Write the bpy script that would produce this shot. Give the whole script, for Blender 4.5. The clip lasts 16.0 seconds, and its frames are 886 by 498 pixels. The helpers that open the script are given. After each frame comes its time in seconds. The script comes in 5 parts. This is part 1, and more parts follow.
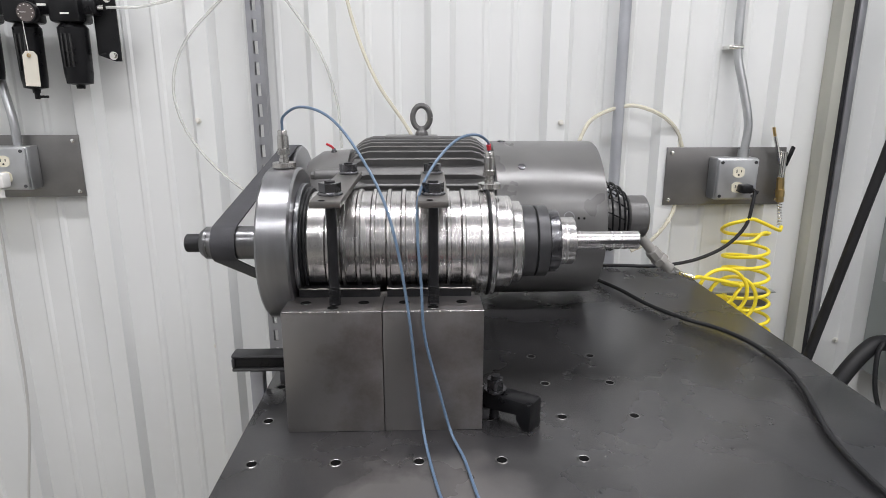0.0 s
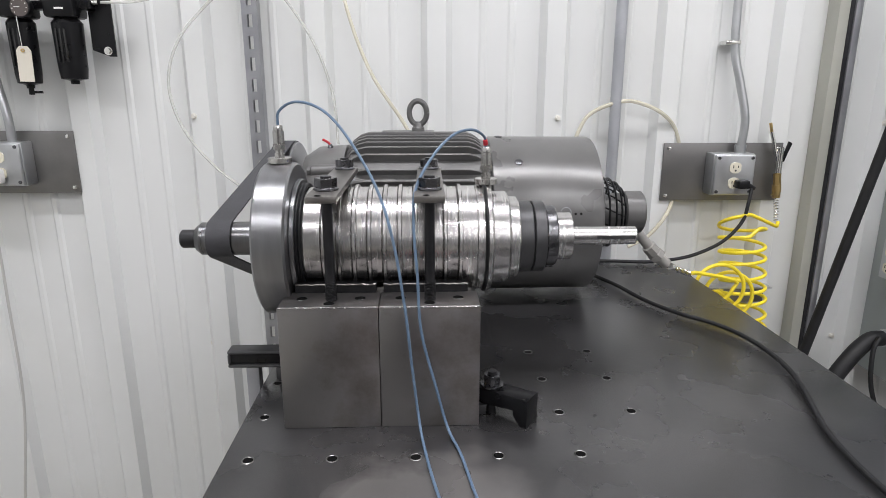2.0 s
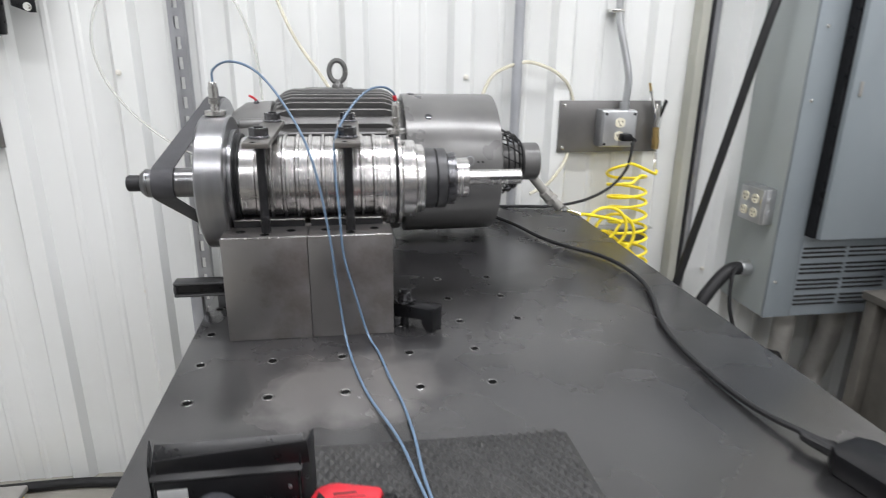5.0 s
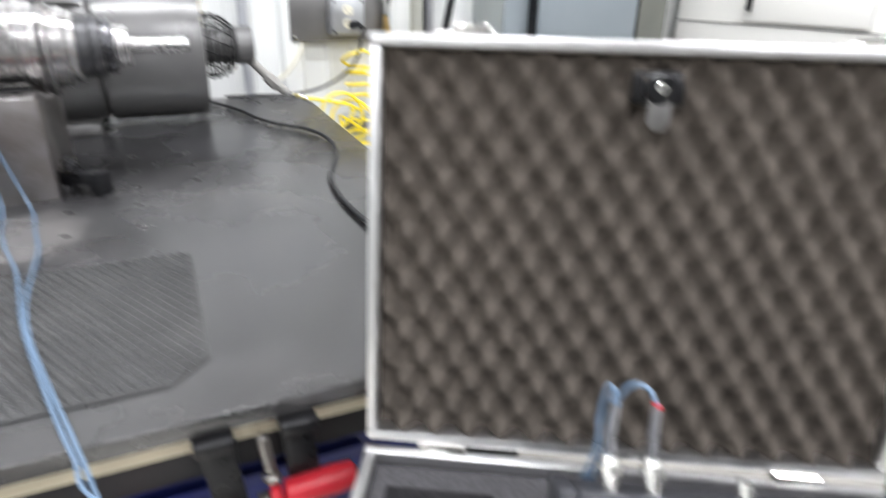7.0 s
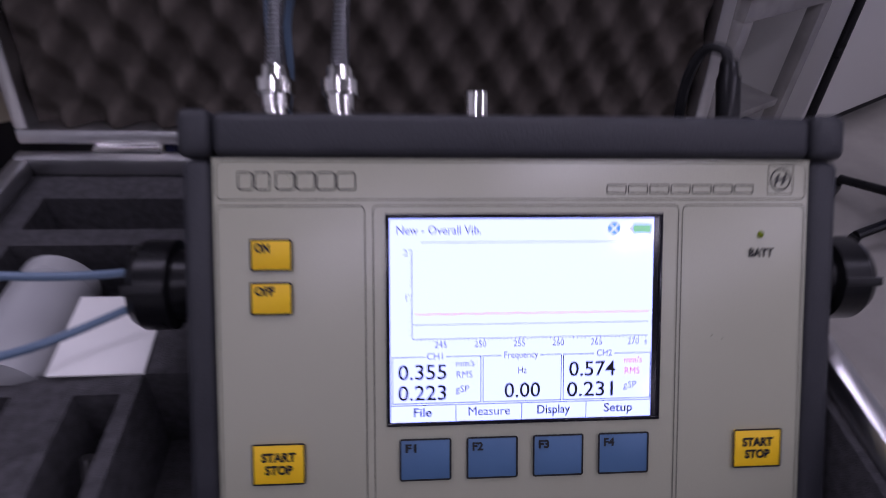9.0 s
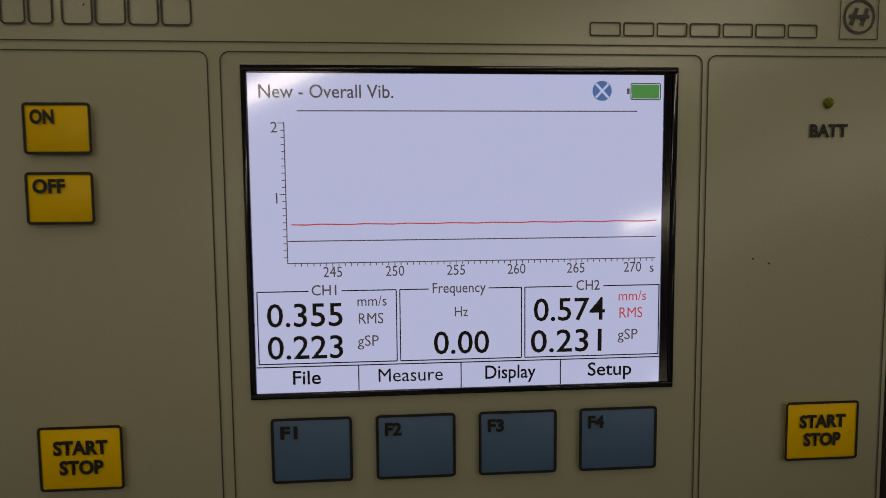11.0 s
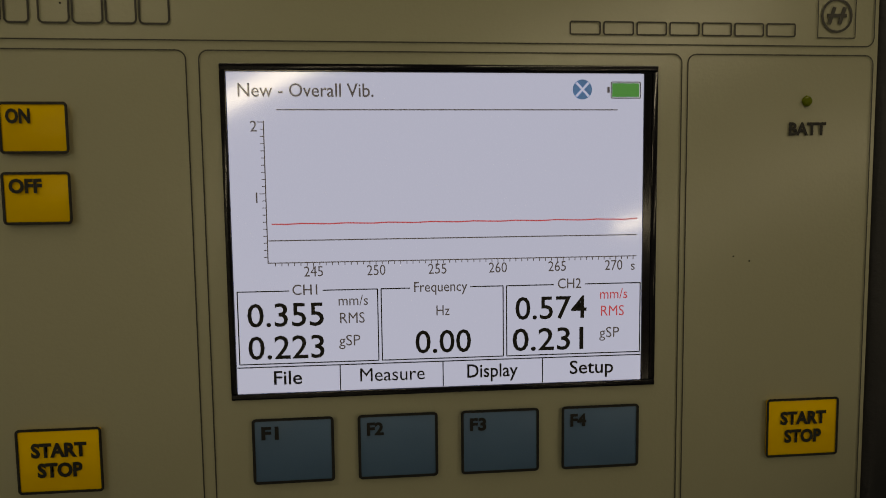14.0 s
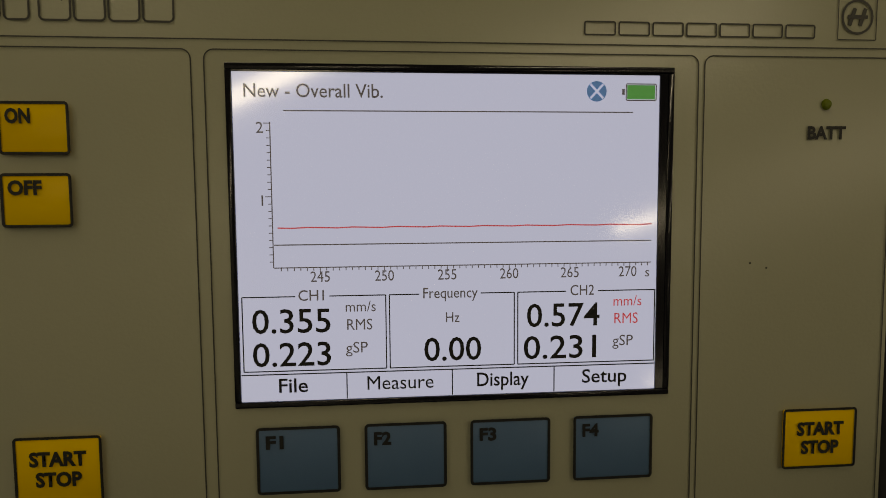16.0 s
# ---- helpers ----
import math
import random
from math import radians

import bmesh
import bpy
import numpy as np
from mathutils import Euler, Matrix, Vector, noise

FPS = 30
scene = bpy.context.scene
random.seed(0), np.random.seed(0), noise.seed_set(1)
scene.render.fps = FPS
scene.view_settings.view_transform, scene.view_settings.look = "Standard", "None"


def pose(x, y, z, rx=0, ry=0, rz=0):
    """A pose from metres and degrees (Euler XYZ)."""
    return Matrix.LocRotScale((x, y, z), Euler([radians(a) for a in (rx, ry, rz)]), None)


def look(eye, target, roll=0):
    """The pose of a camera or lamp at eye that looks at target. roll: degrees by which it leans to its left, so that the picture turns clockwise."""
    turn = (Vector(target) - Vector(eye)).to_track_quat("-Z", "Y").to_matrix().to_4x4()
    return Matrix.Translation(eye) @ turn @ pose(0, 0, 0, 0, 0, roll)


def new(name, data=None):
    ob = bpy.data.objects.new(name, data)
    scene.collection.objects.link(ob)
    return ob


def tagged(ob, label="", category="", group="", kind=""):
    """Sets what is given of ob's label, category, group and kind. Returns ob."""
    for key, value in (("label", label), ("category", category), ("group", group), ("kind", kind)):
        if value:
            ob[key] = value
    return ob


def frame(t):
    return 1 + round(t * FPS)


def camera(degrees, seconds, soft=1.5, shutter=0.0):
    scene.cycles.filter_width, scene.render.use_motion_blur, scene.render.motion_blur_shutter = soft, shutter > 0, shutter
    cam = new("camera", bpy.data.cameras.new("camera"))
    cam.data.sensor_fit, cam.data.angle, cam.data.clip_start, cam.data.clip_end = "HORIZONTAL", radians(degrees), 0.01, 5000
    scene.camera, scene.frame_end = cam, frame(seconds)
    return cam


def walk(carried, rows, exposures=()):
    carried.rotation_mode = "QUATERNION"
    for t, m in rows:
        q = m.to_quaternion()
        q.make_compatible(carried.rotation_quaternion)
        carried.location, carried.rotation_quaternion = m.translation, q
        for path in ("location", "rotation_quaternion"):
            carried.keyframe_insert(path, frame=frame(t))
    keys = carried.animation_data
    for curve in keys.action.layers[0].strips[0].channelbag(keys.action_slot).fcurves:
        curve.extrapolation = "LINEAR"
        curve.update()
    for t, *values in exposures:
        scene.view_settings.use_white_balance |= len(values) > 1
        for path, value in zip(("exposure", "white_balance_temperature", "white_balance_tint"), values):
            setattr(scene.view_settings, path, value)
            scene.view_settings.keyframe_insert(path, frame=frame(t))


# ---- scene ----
cam = camera(71.8, 16.0, soft=0.75, shutter=0.9)
PATH = [
    (0, (0.056, 0.053, 1.335), (0.114, 1.992, 0.847), -0.0),
    (0.5, (0.057, 0.055, 1.334), (0.123, 1.994, 0.846), 0.2),
    (1, (0.055, 0.057, 1.334), (0.122, 1.994, 0.841), 0.1),
    (1.5, (0.054, 0.057, 1.333), (0.124, 1.992, 0.835), 0.0),
    (2, (0.057, 0.055, 1.333), (0.124, 1.991, 0.834), -0.0),
    (2.5, (0.054, 0.054, 1.334), (0.122, 1.99, 0.838), 0.1),
    (3, (0.052, 0.047, 1.338), (0.134, 1.985, 0.853), 0.3),
    (3.2, (0.052, 0.038, 1.341), (0.143, 1.978, 0.864), 0.2),
    (5.3, (0.07, -0.153, 1.342), (0.403, 1.716, 0.711), 0.4),
    (5.5, (0.087, -0.176, 1.34), (0.437, 1.691, 0.714), 0.0),
    (6, (0.182, -0.256, 1.325), (0.607, 1.591, 0.688), 0.3),
    (6.5, (0.256, -0.315, 1.302), (0.861, 1.457, 0.599), 1.4),
    (7, (0.316, -0.349, 1.266), (1.07, 1.305, 0.43), 1.3),
    (7.5, (0.365, -0.372, 1.214), (1.247, 1.132, 0.233), 1.8),
    (8, (0.403, -0.367, 1.181), (1.334, 0.98, 0.033), 1.7),
    (8.5, (0.437, -0.368, 1.133), (1.361, 0.897, -0.11), 4.0),
    (9, (0.474, -0.356, 1.08), (1.363, 0.887, -0.211), 3.5),
    (9.5, (0.501, -0.343, 1.037), (1.361, 0.904, -0.27), 2.5),
    (10, (0.517, -0.333, 1.013), (1.377, 0.897, -0.309), 3.6),
    (10.2, (0.523, -0.335, 1.002), (1.386, 0.913, -0.301), 2.9),
    (12.3, (0.534, -0.329, 0.992), (1.407, 0.899, -0.323), 3.0),
    (12.5, (0.533, -0.33, 0.993), (1.405, 0.897, -0.325), 3.0),
    (13, (0.533, -0.331, 0.993), (1.406, 0.894, -0.325), 2.9),
    (13.5, (0.532, -0.332, 0.992), (1.413, 0.896, -0.319), 2.9),
    (14, (0.534, -0.335, 0.994), (1.424, 0.894, -0.309), 3.1),
    (14.5, (0.532, -0.335, 0.996), (1.422, 0.898, -0.303), 3.1),
    (15, (0.534, -0.335, 0.995), (1.42, 0.902, -0.303), 3.3),
    (15.5, (0.533, -0.332, 0.993), (1.426, 0.898, -0.307), 3.6),
    (16, (0.534, -0.33, 0.992), (1.425, 0.899, -0.309), 3.4),
]
EXPOSURES = [(0, -0.12, 6550, 16), (3.2, -0.12, 6550, 16), (5.3, 0.2, 6500, 14), (6.0, 0.2, 6500, 14), (6.5, 0.38, 6500, 15), (7.0, 0.75, 6400, 14), (7.5, 1.0, 6300, 16), (8.0, 0.42, 6250, 22), (8.5, -0.68, 6000, 25),
             (9.0, -1.65, 5850, 45), (9.5, -2.15, 6150, 36), (10.2, -2.6, 8600, 13), (12.3, -3.0, 10100, 12), (13.5, -2.97, 12300, 6), (16, -2.97, 12500, 6)]
walk(cam, [(t, look(eye, target, roll)) for t, eye, target, roll in PATH], EXPOSURES)

# ---- light: a shop lit by long ceiling tubes ----
world = bpy.data.worlds.new("world")
world.use_nodes = True
world.node_tree.nodes["Background"].inputs[0].default_value = (0.8, 0.86, 0.95, 1)
world.node_tree.nodes["Background"].inputs[1].default_value = 0.02
scene.world = world
CEIL = 3.6
# the tube at (3.78, -4.15) is an unseen addition that brightens the right side
TUBES = [(-0.3, 0.55), (2.15, 0.55), (-1.7, -1.9), (1.45, -1.8), (1.42, -4.45), (3.78, -4.15), (0.95, -8.4)]
for n, (tx, ty) in enumerate(TUBES):
    d = bpy.data.lights.new("tube_light", "AREA")
    d.shape, d.size, d.size_y, d.energy, d.color = "RECTANGLE", 2.3, 0.12, 54.0, (0.95, 0.985, 1.0)
    o = new("tube_light", d)
    o.matrix_world = pose(tx, ty, CEIL - 0.14)


# ---- materials ----
def mat(name, color, rough=0.5, metal=0.0, var=0.15, scale=8.0, bump=0.0, bscale=120.0, stretch=(1, 1, 1), dirt=None, dirt_amount=0.5, dirt_scale=3.0, coat=0.0, rvar=0.1, alpha=1.0, spec=0.5):
    m = bpy.data.materials.new(name)
    m.use_nodes = True
    nt = m.node_tree
    N, L = nt.nodes, nt.links
    b = N["Principled BSDF"]
    b.inputs["Metallic"].default_value = metal
    b.inputs["Coat Weight"].default_value = coat
    b.inputs["Alpha"].default_value = alpha
    b.inputs["Specular IOR Level"].default_value = spec
    tc = N.new("ShaderNodeTexCoord")
    mp = N.new("ShaderNodeMapping")
    mp.inputs["Scale"].default_value = stretch
    L.new(tc.outputs["Object"], mp.inputs[0])
    n1 = N.new("ShaderNodeTexNoise")
    n1.inputs["Scale"].default_value, n1.inputs["Detail"].default_value = scale, 6
    L.new(mp.outputs[0], n1.inputs["Vector"])
    r1 = N.new("ShaderNodeValToRGB")
    r1.color_ramp.elements[0].position, r1.color_ramp.elements[1].position = 0.3, 0.7
    c = Vector(color)
    r1.color_ramp.elements[0].color = (*(c * (1 - var)), 1)
    r1.color_ramp.elements[1].color = (*[min(1, v * (1 + var)) for v in c], 1)
    L.new(n1.outputs[0], r1.inputs[0])
    col = r1.outputs[0]
    if dirt:
        n2 = N.new("ShaderNodeTexNoise")
        n2.inputs["Scale"].default_value, n2.inputs["Detail"].default_value, n2.inputs["Roughness"].default_value = dirt_scale, 8, 0.65
        L.new(tc.outputs["Object"], n2.inputs["Vector"])
        r2 = N.new("ShaderNodeValToRGB")
        r2.color_ramp.elements[0].position, r2.color_ramp.elements[1].position = 0.48, 0.72
        r2.color_ramp.elements[0].color, r2.color_ramp.elements[1].color = (0, 0, 0, 1), (dirt_amount,) * 3 + (1,)
        L.new(n2.outputs[0], r2.inputs[0])
        mx = N.new("ShaderNodeMixRGB")
        mx.inputs[2].default_value = (*dirt, 1)
        L.new(r2.outputs[0], mx.inputs[0])
        L.new(col, mx.inputs[1])
        col = mx.outputs[0]
    L.new(col, b.inputs["Base Color"])
    mr = N.new("ShaderNodeMapRange")
    mr.inputs["To Min"].default_value, mr.inputs["To Max"].default_value = max(0.03, rough - rvar), min(1, rough + rvar)
    L.new(n1.outputs[0], mr.inputs[0])
    L.new(mr.outputs[0], b.inputs["Roughness"])
    if bump:
        n3 = N.new("ShaderNodeTexNoise")
        n3.inputs["Scale"].default_value, n3.inputs["Detail"].default_value = bscale, 4
        L.new(mp.outputs[0], n3.inputs["Vector"])
        bp = N.new("ShaderNodeBump")
        bp.inputs["Strength"].default_value, bp.inputs["Distance"].default_value = bump, 0.002
        L.new(n3.outputs[0], bp.inputs["Height"])
        L.new(bp.outputs[0], b.inputs["Normal"])
    return m


def glow(name, color, strength, rough=0.12):
    m = mat(name, color, rough, 0, 0.0, rvar=0.02)
    b = m.node_tree.nodes["Principled BSDF"]
    b.inputs["Emission Color"].default_value, b.inputs["Emission Strength"].default_value = (*color, 1), strength
    return m


WALL = mat("white_wall_paint", (0.70, 0.71, 0.70), 0.36, 0, 0.03, 1.5, 0.05, 60, dirt=(0.55, 0.55, 0.5), dirt_amount=0.22, dirt_scale=1.6)
FLOOR = mat("concrete", (0.29, 0.276, 0.245), 0.6, 0, 0.15, 5, 0.3, 80, dirt=(0.2, 0.19, 0.17), dirt_amount=0.5, dirt_scale=2)
CEILING = mat("ceiling_paint", (0.3, 0.3, 0.31), 0.7, 0, 0.05)
FAR_WALL = mat("grey_far_wall", (0.22, 0.22, 0.23), 0.6, 0, 0.1, 2)
TABLE = mat("dark_steel_plate", (0.0185, 0.018, 0.0188), 0.27, 0.0, 0.4, 5, 0.05, 150, dirt=(0.056, 0.054, 0.054), dirt_amount=0.85, dirt_scale=2.9, rvar=0.08, spec=1.0)
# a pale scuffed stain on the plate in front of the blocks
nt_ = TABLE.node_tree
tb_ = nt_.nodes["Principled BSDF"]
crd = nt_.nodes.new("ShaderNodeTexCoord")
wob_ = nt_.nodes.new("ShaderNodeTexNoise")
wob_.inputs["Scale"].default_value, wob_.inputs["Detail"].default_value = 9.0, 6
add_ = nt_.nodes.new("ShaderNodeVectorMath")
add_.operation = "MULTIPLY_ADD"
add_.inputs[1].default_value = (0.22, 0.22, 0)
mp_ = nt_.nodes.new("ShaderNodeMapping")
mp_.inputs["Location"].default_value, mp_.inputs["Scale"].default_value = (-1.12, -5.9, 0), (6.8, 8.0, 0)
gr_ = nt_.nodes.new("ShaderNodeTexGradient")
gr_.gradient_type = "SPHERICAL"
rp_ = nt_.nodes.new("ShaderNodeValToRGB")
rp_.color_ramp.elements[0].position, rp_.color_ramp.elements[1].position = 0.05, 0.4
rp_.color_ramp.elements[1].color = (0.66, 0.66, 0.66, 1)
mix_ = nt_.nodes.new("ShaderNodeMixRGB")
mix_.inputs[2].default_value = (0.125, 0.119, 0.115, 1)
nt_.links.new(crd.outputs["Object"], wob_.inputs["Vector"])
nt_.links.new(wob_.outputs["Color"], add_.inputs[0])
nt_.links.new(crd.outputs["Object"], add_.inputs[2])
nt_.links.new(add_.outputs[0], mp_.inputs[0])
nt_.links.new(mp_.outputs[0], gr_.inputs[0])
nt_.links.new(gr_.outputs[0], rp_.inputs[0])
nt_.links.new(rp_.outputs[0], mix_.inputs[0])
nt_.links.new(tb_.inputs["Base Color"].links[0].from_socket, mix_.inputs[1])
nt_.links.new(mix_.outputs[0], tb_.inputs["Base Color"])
TABLE_EDGE = mat("dark_steel_frame", (0.03, 0.03, 0.032), 0.5, 0.6, 0.2, 8)
HOLE = mat("hole_dark", (0.006, 0.006, 0.006), 0.9, 0.0, spec=0.05)
HOLE_RIM = mat("hole_rim_steel", (0.2, 0.197, 0.194), 0.32, 1.0, 0.2, 40)
BLOCK = mat("ground_steel_block", (0.255, 0.242, 0.238), 0.36, 0.9, 0.16, 5, 0.05, 200, dirt=(0.1, 0.066, 0.046), dirt_amount=0.7, dirt_scale=8, rvar=0.08)
STEEL = mat("machined_steel", (0.56, 0.548, 0.54), 0.26, 1.0, 0.1, 14, 0.008, 110, stretch=(12, 1, 1), rvar=0.07)
STEEL_DULL = mat("turned_flange_steel", (0.28, 0.28, 0.29), 0.3, 1.0, 0.1, 8, 0.002, 90, stretch=(9, 1, 1), rvar=0.06)
SHAFT_STEEL = mat("dull_shaft_steel", (0.17, 0.17, 0.175), 0.3, 1.0, 0.15, 10, 0.002, 90, stretch=(14, 1, 1), rvar=0.08)
SENSOR_STEEL = mat("stainless_sensor_steel", (0.5, 0.49, 0.475), 0.24, 1.0, 0.06, 20)
BLACK_STEEL = mat("blackened_steel", (0.075, 0.075, 0.078), 0.42, 0.6, 0.25, 20, 0.08, 200)
DARK_NUT = mat("dark_zinc_nut", (0.13, 0.13, 0.138), 0.26, 1.0, 0.25, 40)
ROD = mat("black_rod", (0.02, 0.02, 0.022), 0.45, 0.5, 0.2, 60, 0.2, 300)
BAR = mat("grey_flat_bar", (0.2, 0.19, 0.18), 0.38, 0.9, 0.2, 25, 0.08, 200)
RUBBER = mat("black_rubber", (0.008, 0.008, 0.009), 0.45, 0, 0.2, 30, spec=0.3)
BELT = mat("charcoal_belt", (0.045, 0.045, 0.05), 0.7, 0, 0.2, 40, 0.2, 500)
MOTOR = mat("grey_motor_paint", (0.14, 0.138, 0.136), 0.29, 0.3, 0.12, 6, 0.08, 90, dirt=(0.2, 0.195, 0.19), dirt_amount=0.3, dirt_scale=9)
FIN = mat("dark_cast_iron_paint", (0.12, 0.118, 0.116), 0.36, 0.2, 0.2, 12, 0.2, 160)
GALV = mat("galvanised_steel", (0.5, 0.51, 0.52), 0.36, 0.9, 0.15, 12, 0.05, 120)
GALV_DULL = mat("dull_galvanised_strut", (0.36, 0.365, 0.385), 0.42, 0.85, 0.15, 15)
PLATE = mat("grey_steel_wall_plate", (0.2, 0.195, 0.19), 0.4, 0.8, 0.15, 6, 0.04, 100, dirt=(0.3, 0.29, 0.28), dirt_amount=0.3)
CONDUIT = mat("weathered_zinc_conduit", (0.4, 0.41, 0.435), 0.4, 0.35, 0.12, 12, 0.05, 120)
IVORY = mat("ivory_plastic", (0.72, 0.68, 0.55), 0.4, 0, 0.05)
BLACK = mat("black_plastic", (0.007, 0.007, 0.008), 0.3, 0, 0.2, 40, 0.05, 400, spec=0.25)
BLACK_SOFT = mat("black_cable_rubber", (0.013, 0.013, 0.014), 0.5, 0, 0.2, 30, spec=0.3)
GREY_PLASTIC = mat("dark_grey_case_plastic", (0.03, 0.031, 0.036), 0.45, 0, 0.1, 60, 0.15, 700, spec=0.4)
BLUE_CABLE = mat("blue_cable", (0.11, 0.17, 0.25), 0.42, 0, 0.08, 30)
YELLOW = mat("yellow_hose", (0.85, 0.68, 0.03), 0.35, 0, 0.08, 20)
CLEAR = mat("translucent_cream_tube", (0.72, 0.68, 0.54), 0.25, 0, 0.08, 10, alpha=0.6)
PALE = mat("clear_tube", (0.66, 0.67, 0.62), 0.2, 0, 0.05, 10, alpha=0.45)
WHITE_CORD = mat("white_cord_plastic", (0.5, 0.49, 0.47), 0.4, 0, 0.05)
BRASS = mat("brass", (0.7, 0.5, 0.22), 0.3, 1.0, 0.1)
CHROME = mat("nickel_plate", (0.8, 0.79, 0.76), 0.16, 1.0, 0.08, 30)
RED = mat("red_plastic", (0.52, 0.022, 0.035), 0.35, 0, 0.08, 20)
POST = mat("green_grey_steel_post", (0.43, 0.43, 0.38), 0.5, 0.1, 0.15, 6, 0.06, 90, dirt=(0.2, 0.2, 0.17), dirt_amount=0.4)
COLUMN = mat("green_grey_column_paint", (0.19, 0.195, 0.17), 0.5, 0.1, 0.15, 6, 0.06, 90, dirt=(0.14, 0.14, 0.12), dirt_amount=0.4)
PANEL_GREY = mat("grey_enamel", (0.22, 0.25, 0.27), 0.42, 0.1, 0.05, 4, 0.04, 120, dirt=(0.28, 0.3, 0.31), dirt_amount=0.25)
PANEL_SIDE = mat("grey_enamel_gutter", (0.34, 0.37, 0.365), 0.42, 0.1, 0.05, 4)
MACHINE = mat("white_machine_paint", (0.74, 0.73, 0.69), 0.4, 0, 0.03, 3, dirt=(0.6, 0.59, 0.55), dirt_amount=0.2)
PEDESTAL = mat("dusty_dark_paint", (0.1, 0.093, 0.082), 0.6, 0.2, 0.3, 10, dirt=(0.17, 0.158, 0.138), dirt_amount=0.5, dirt_scale=6)
STAND = mat("worn_grey_paint", (0.33, 0.32, 0.3), 0.55, 0.2, 0.2, 10, dirt=(0.2, 0.19, 0.17), dirt_amount=0.4, dirt_scale=6)
MAT = mat("ribbed_rubber_mat", (0.034, 0.034, 0.034), 0.44, 0, 0.2, 30, spec=0.32, dirt=(0.09, 0.088, 0.085), dirt_amount=0.4)
ALU = mat("brushed_aluminium", (0.62, 0.62, 0.62), 0.34, 1.0, 0.06, 40, 0.04, 200)
FOAM = mat("grey_brown_foam", (0.088, 0.075, 0.064), 0.95, 0, 0.2, 60, 0.5, 900, spec=0.1)
FOAM_BASE = mat("charcoal_foam", (0.075, 0.073, 0.077), 0.95, 0, 0.25, 200, 0.7, 1200, spec=0.1)
FACE = mat("warm_grey_front_panel", (0.43, 0.432, 0.318), 0.3, 0, 0.025, 3, 0.04, 900, spec=0.8)
FACE_LINE = mat("printed_dark_line", (0.06, 0.06, 0.055), 0.5, 0, 0.0)
KEY_YELLOW = mat("yellow_key", (1.0, 0.6, 0.0), 0.42, 0, 0.04, 50)
KEY_BLUE = mat("blue_key", (0.08, 0.17, 0.31), 0.42, 0, 0.04, 50)
INK = mat("black_print", (0.012, 0.012, 0.012), 0.5, 0, 0.0)
INK_RED = glow("red_screen_ink", (0.75, 0.12, 0.2), 2.6)
SCREEN = glow("lit_screen", (0.415, 0.53, 1.0), 6.3, 0.08)
SCREEN.node_tree.nodes["Principled BSDF"].inputs["Specular IOR Level"].default_value = 1.0
SCREEN.node_tree.nodes["Principled BSDF"].inputs["Base Color"].default_value = (0.02, 0.02, 0.025, 1)
for lk_ in list(SCREEN.node_tree.links):
    if lk_.to_socket.name == "Base Color":
        SCREEN.node_tree.links.remove(lk_)
SCREEN_BLUE = glow("screen_blue_icon", (0.1, 0.28, 0.75), 2.2)
SCREEN_GREEN = glow("screen_green_icon", (0.09, 0.45, 0.16), 2.2)
SCREEN_GREY = glow("screen_grey_ink", (0.16, 0.16, 0.22), 1.6)
BEZEL = mat("black_glass_bezel", (0.008, 0.008, 0.012), 0.12, 0, 0.0)
LED = glow("dim_green_led", (0.12, 0.16, 0.01), 0.15)
PAPER = mat("white_paper", (0.78, 0.77, 0.74), 0.7, 0, 0.04)
FROST = mat("frosted_plastic", (0.38, 0.385, 0.385), 0.3, 0, 0.05)
TAG = mat("cream_card_tag", (0.68, 0.64, 0.55), 0.7, 0, 0.06)
NAVY = mat("navy_paint", (0.012, 0.02, 0.13), 0.4, 0, 0.1)
CREAM = mat("cream_wood_strip", (0.5, 0.45, 0.33), 0.6, 0, 0.1, 20)
LAMINATE = mat("white_laminate", (0.68, 0.66, 0.6), 0.4, 0, 0.04)
BLUE_BIN = mat("blue_plastic", (0.03, 0.11, 0.62), 0.4, 0, 0.05)
TUBE_GLOW = glow("tube_diffuser", (1.0, 0.98, 0.95), 6.0)


# ---- mesh helpers ----
def mesh_of(bm, material, name, smooth=30):
    me = bpy.data.meshes.new(name)
    bmesh.ops.recalc_face_normals(bm, faces=bm.faces)
    bm.to_mesh(me)
    bm.free()
    me.materials.append(material)
    if smooth:
        for p in me.polygons:
            p.use_smooth = True
        me.set_sharp_from_angle(angle=radians(smooth))
    return me


def part(name, bm, material, parent=None, label="", smooth=30):
    ob = new(name, mesh_of(bm, material, name, smooth))
    ob.parent = parent
    if label:
        ob["label"] = label
    return ob


def thing(name, label, category, m=None, group=""):
    ob = new(name)
    ob.empty_display_size = 0.05
    ob.matrix_world = m if m is not None else Matrix()
    return tagged(ob, label, category, group)


def struct(name, bm, material, label="", category="", smooth=30):
    return tagged(part(name, bm, material, None, "", smooth), label, category, "", "structure")


def join(*bms):
    out = bmesh.new()
    for b in bms:
        me = bpy.data.meshes.new("tmp")
        b.to_mesh(me)
        out.from_mesh(me)
        bpy.data.meshes.remove(me)
        b.free()
    return out


def box(x0, x1, y0, y1, z0, z1, bev=0.0, seg=2):
    bm = bmesh.new()
    bmesh.ops.create_cube(bm, size=1)
    for v in bm.verts:
        v.co = Vector(((x0 + x1) / 2 + v.co.x * (x1 - x0), (y0 + y1) / 2 + v.co.y * (y1 - y0), (z0 + z1) / 2 + v.co.z * (z1 - z0)))
    if bev:
        bmesh.ops.bevel(bm, geom=list(bm.edges), offset=bev, segments=seg, affect="EDGES", profile=0.5)
    return bm


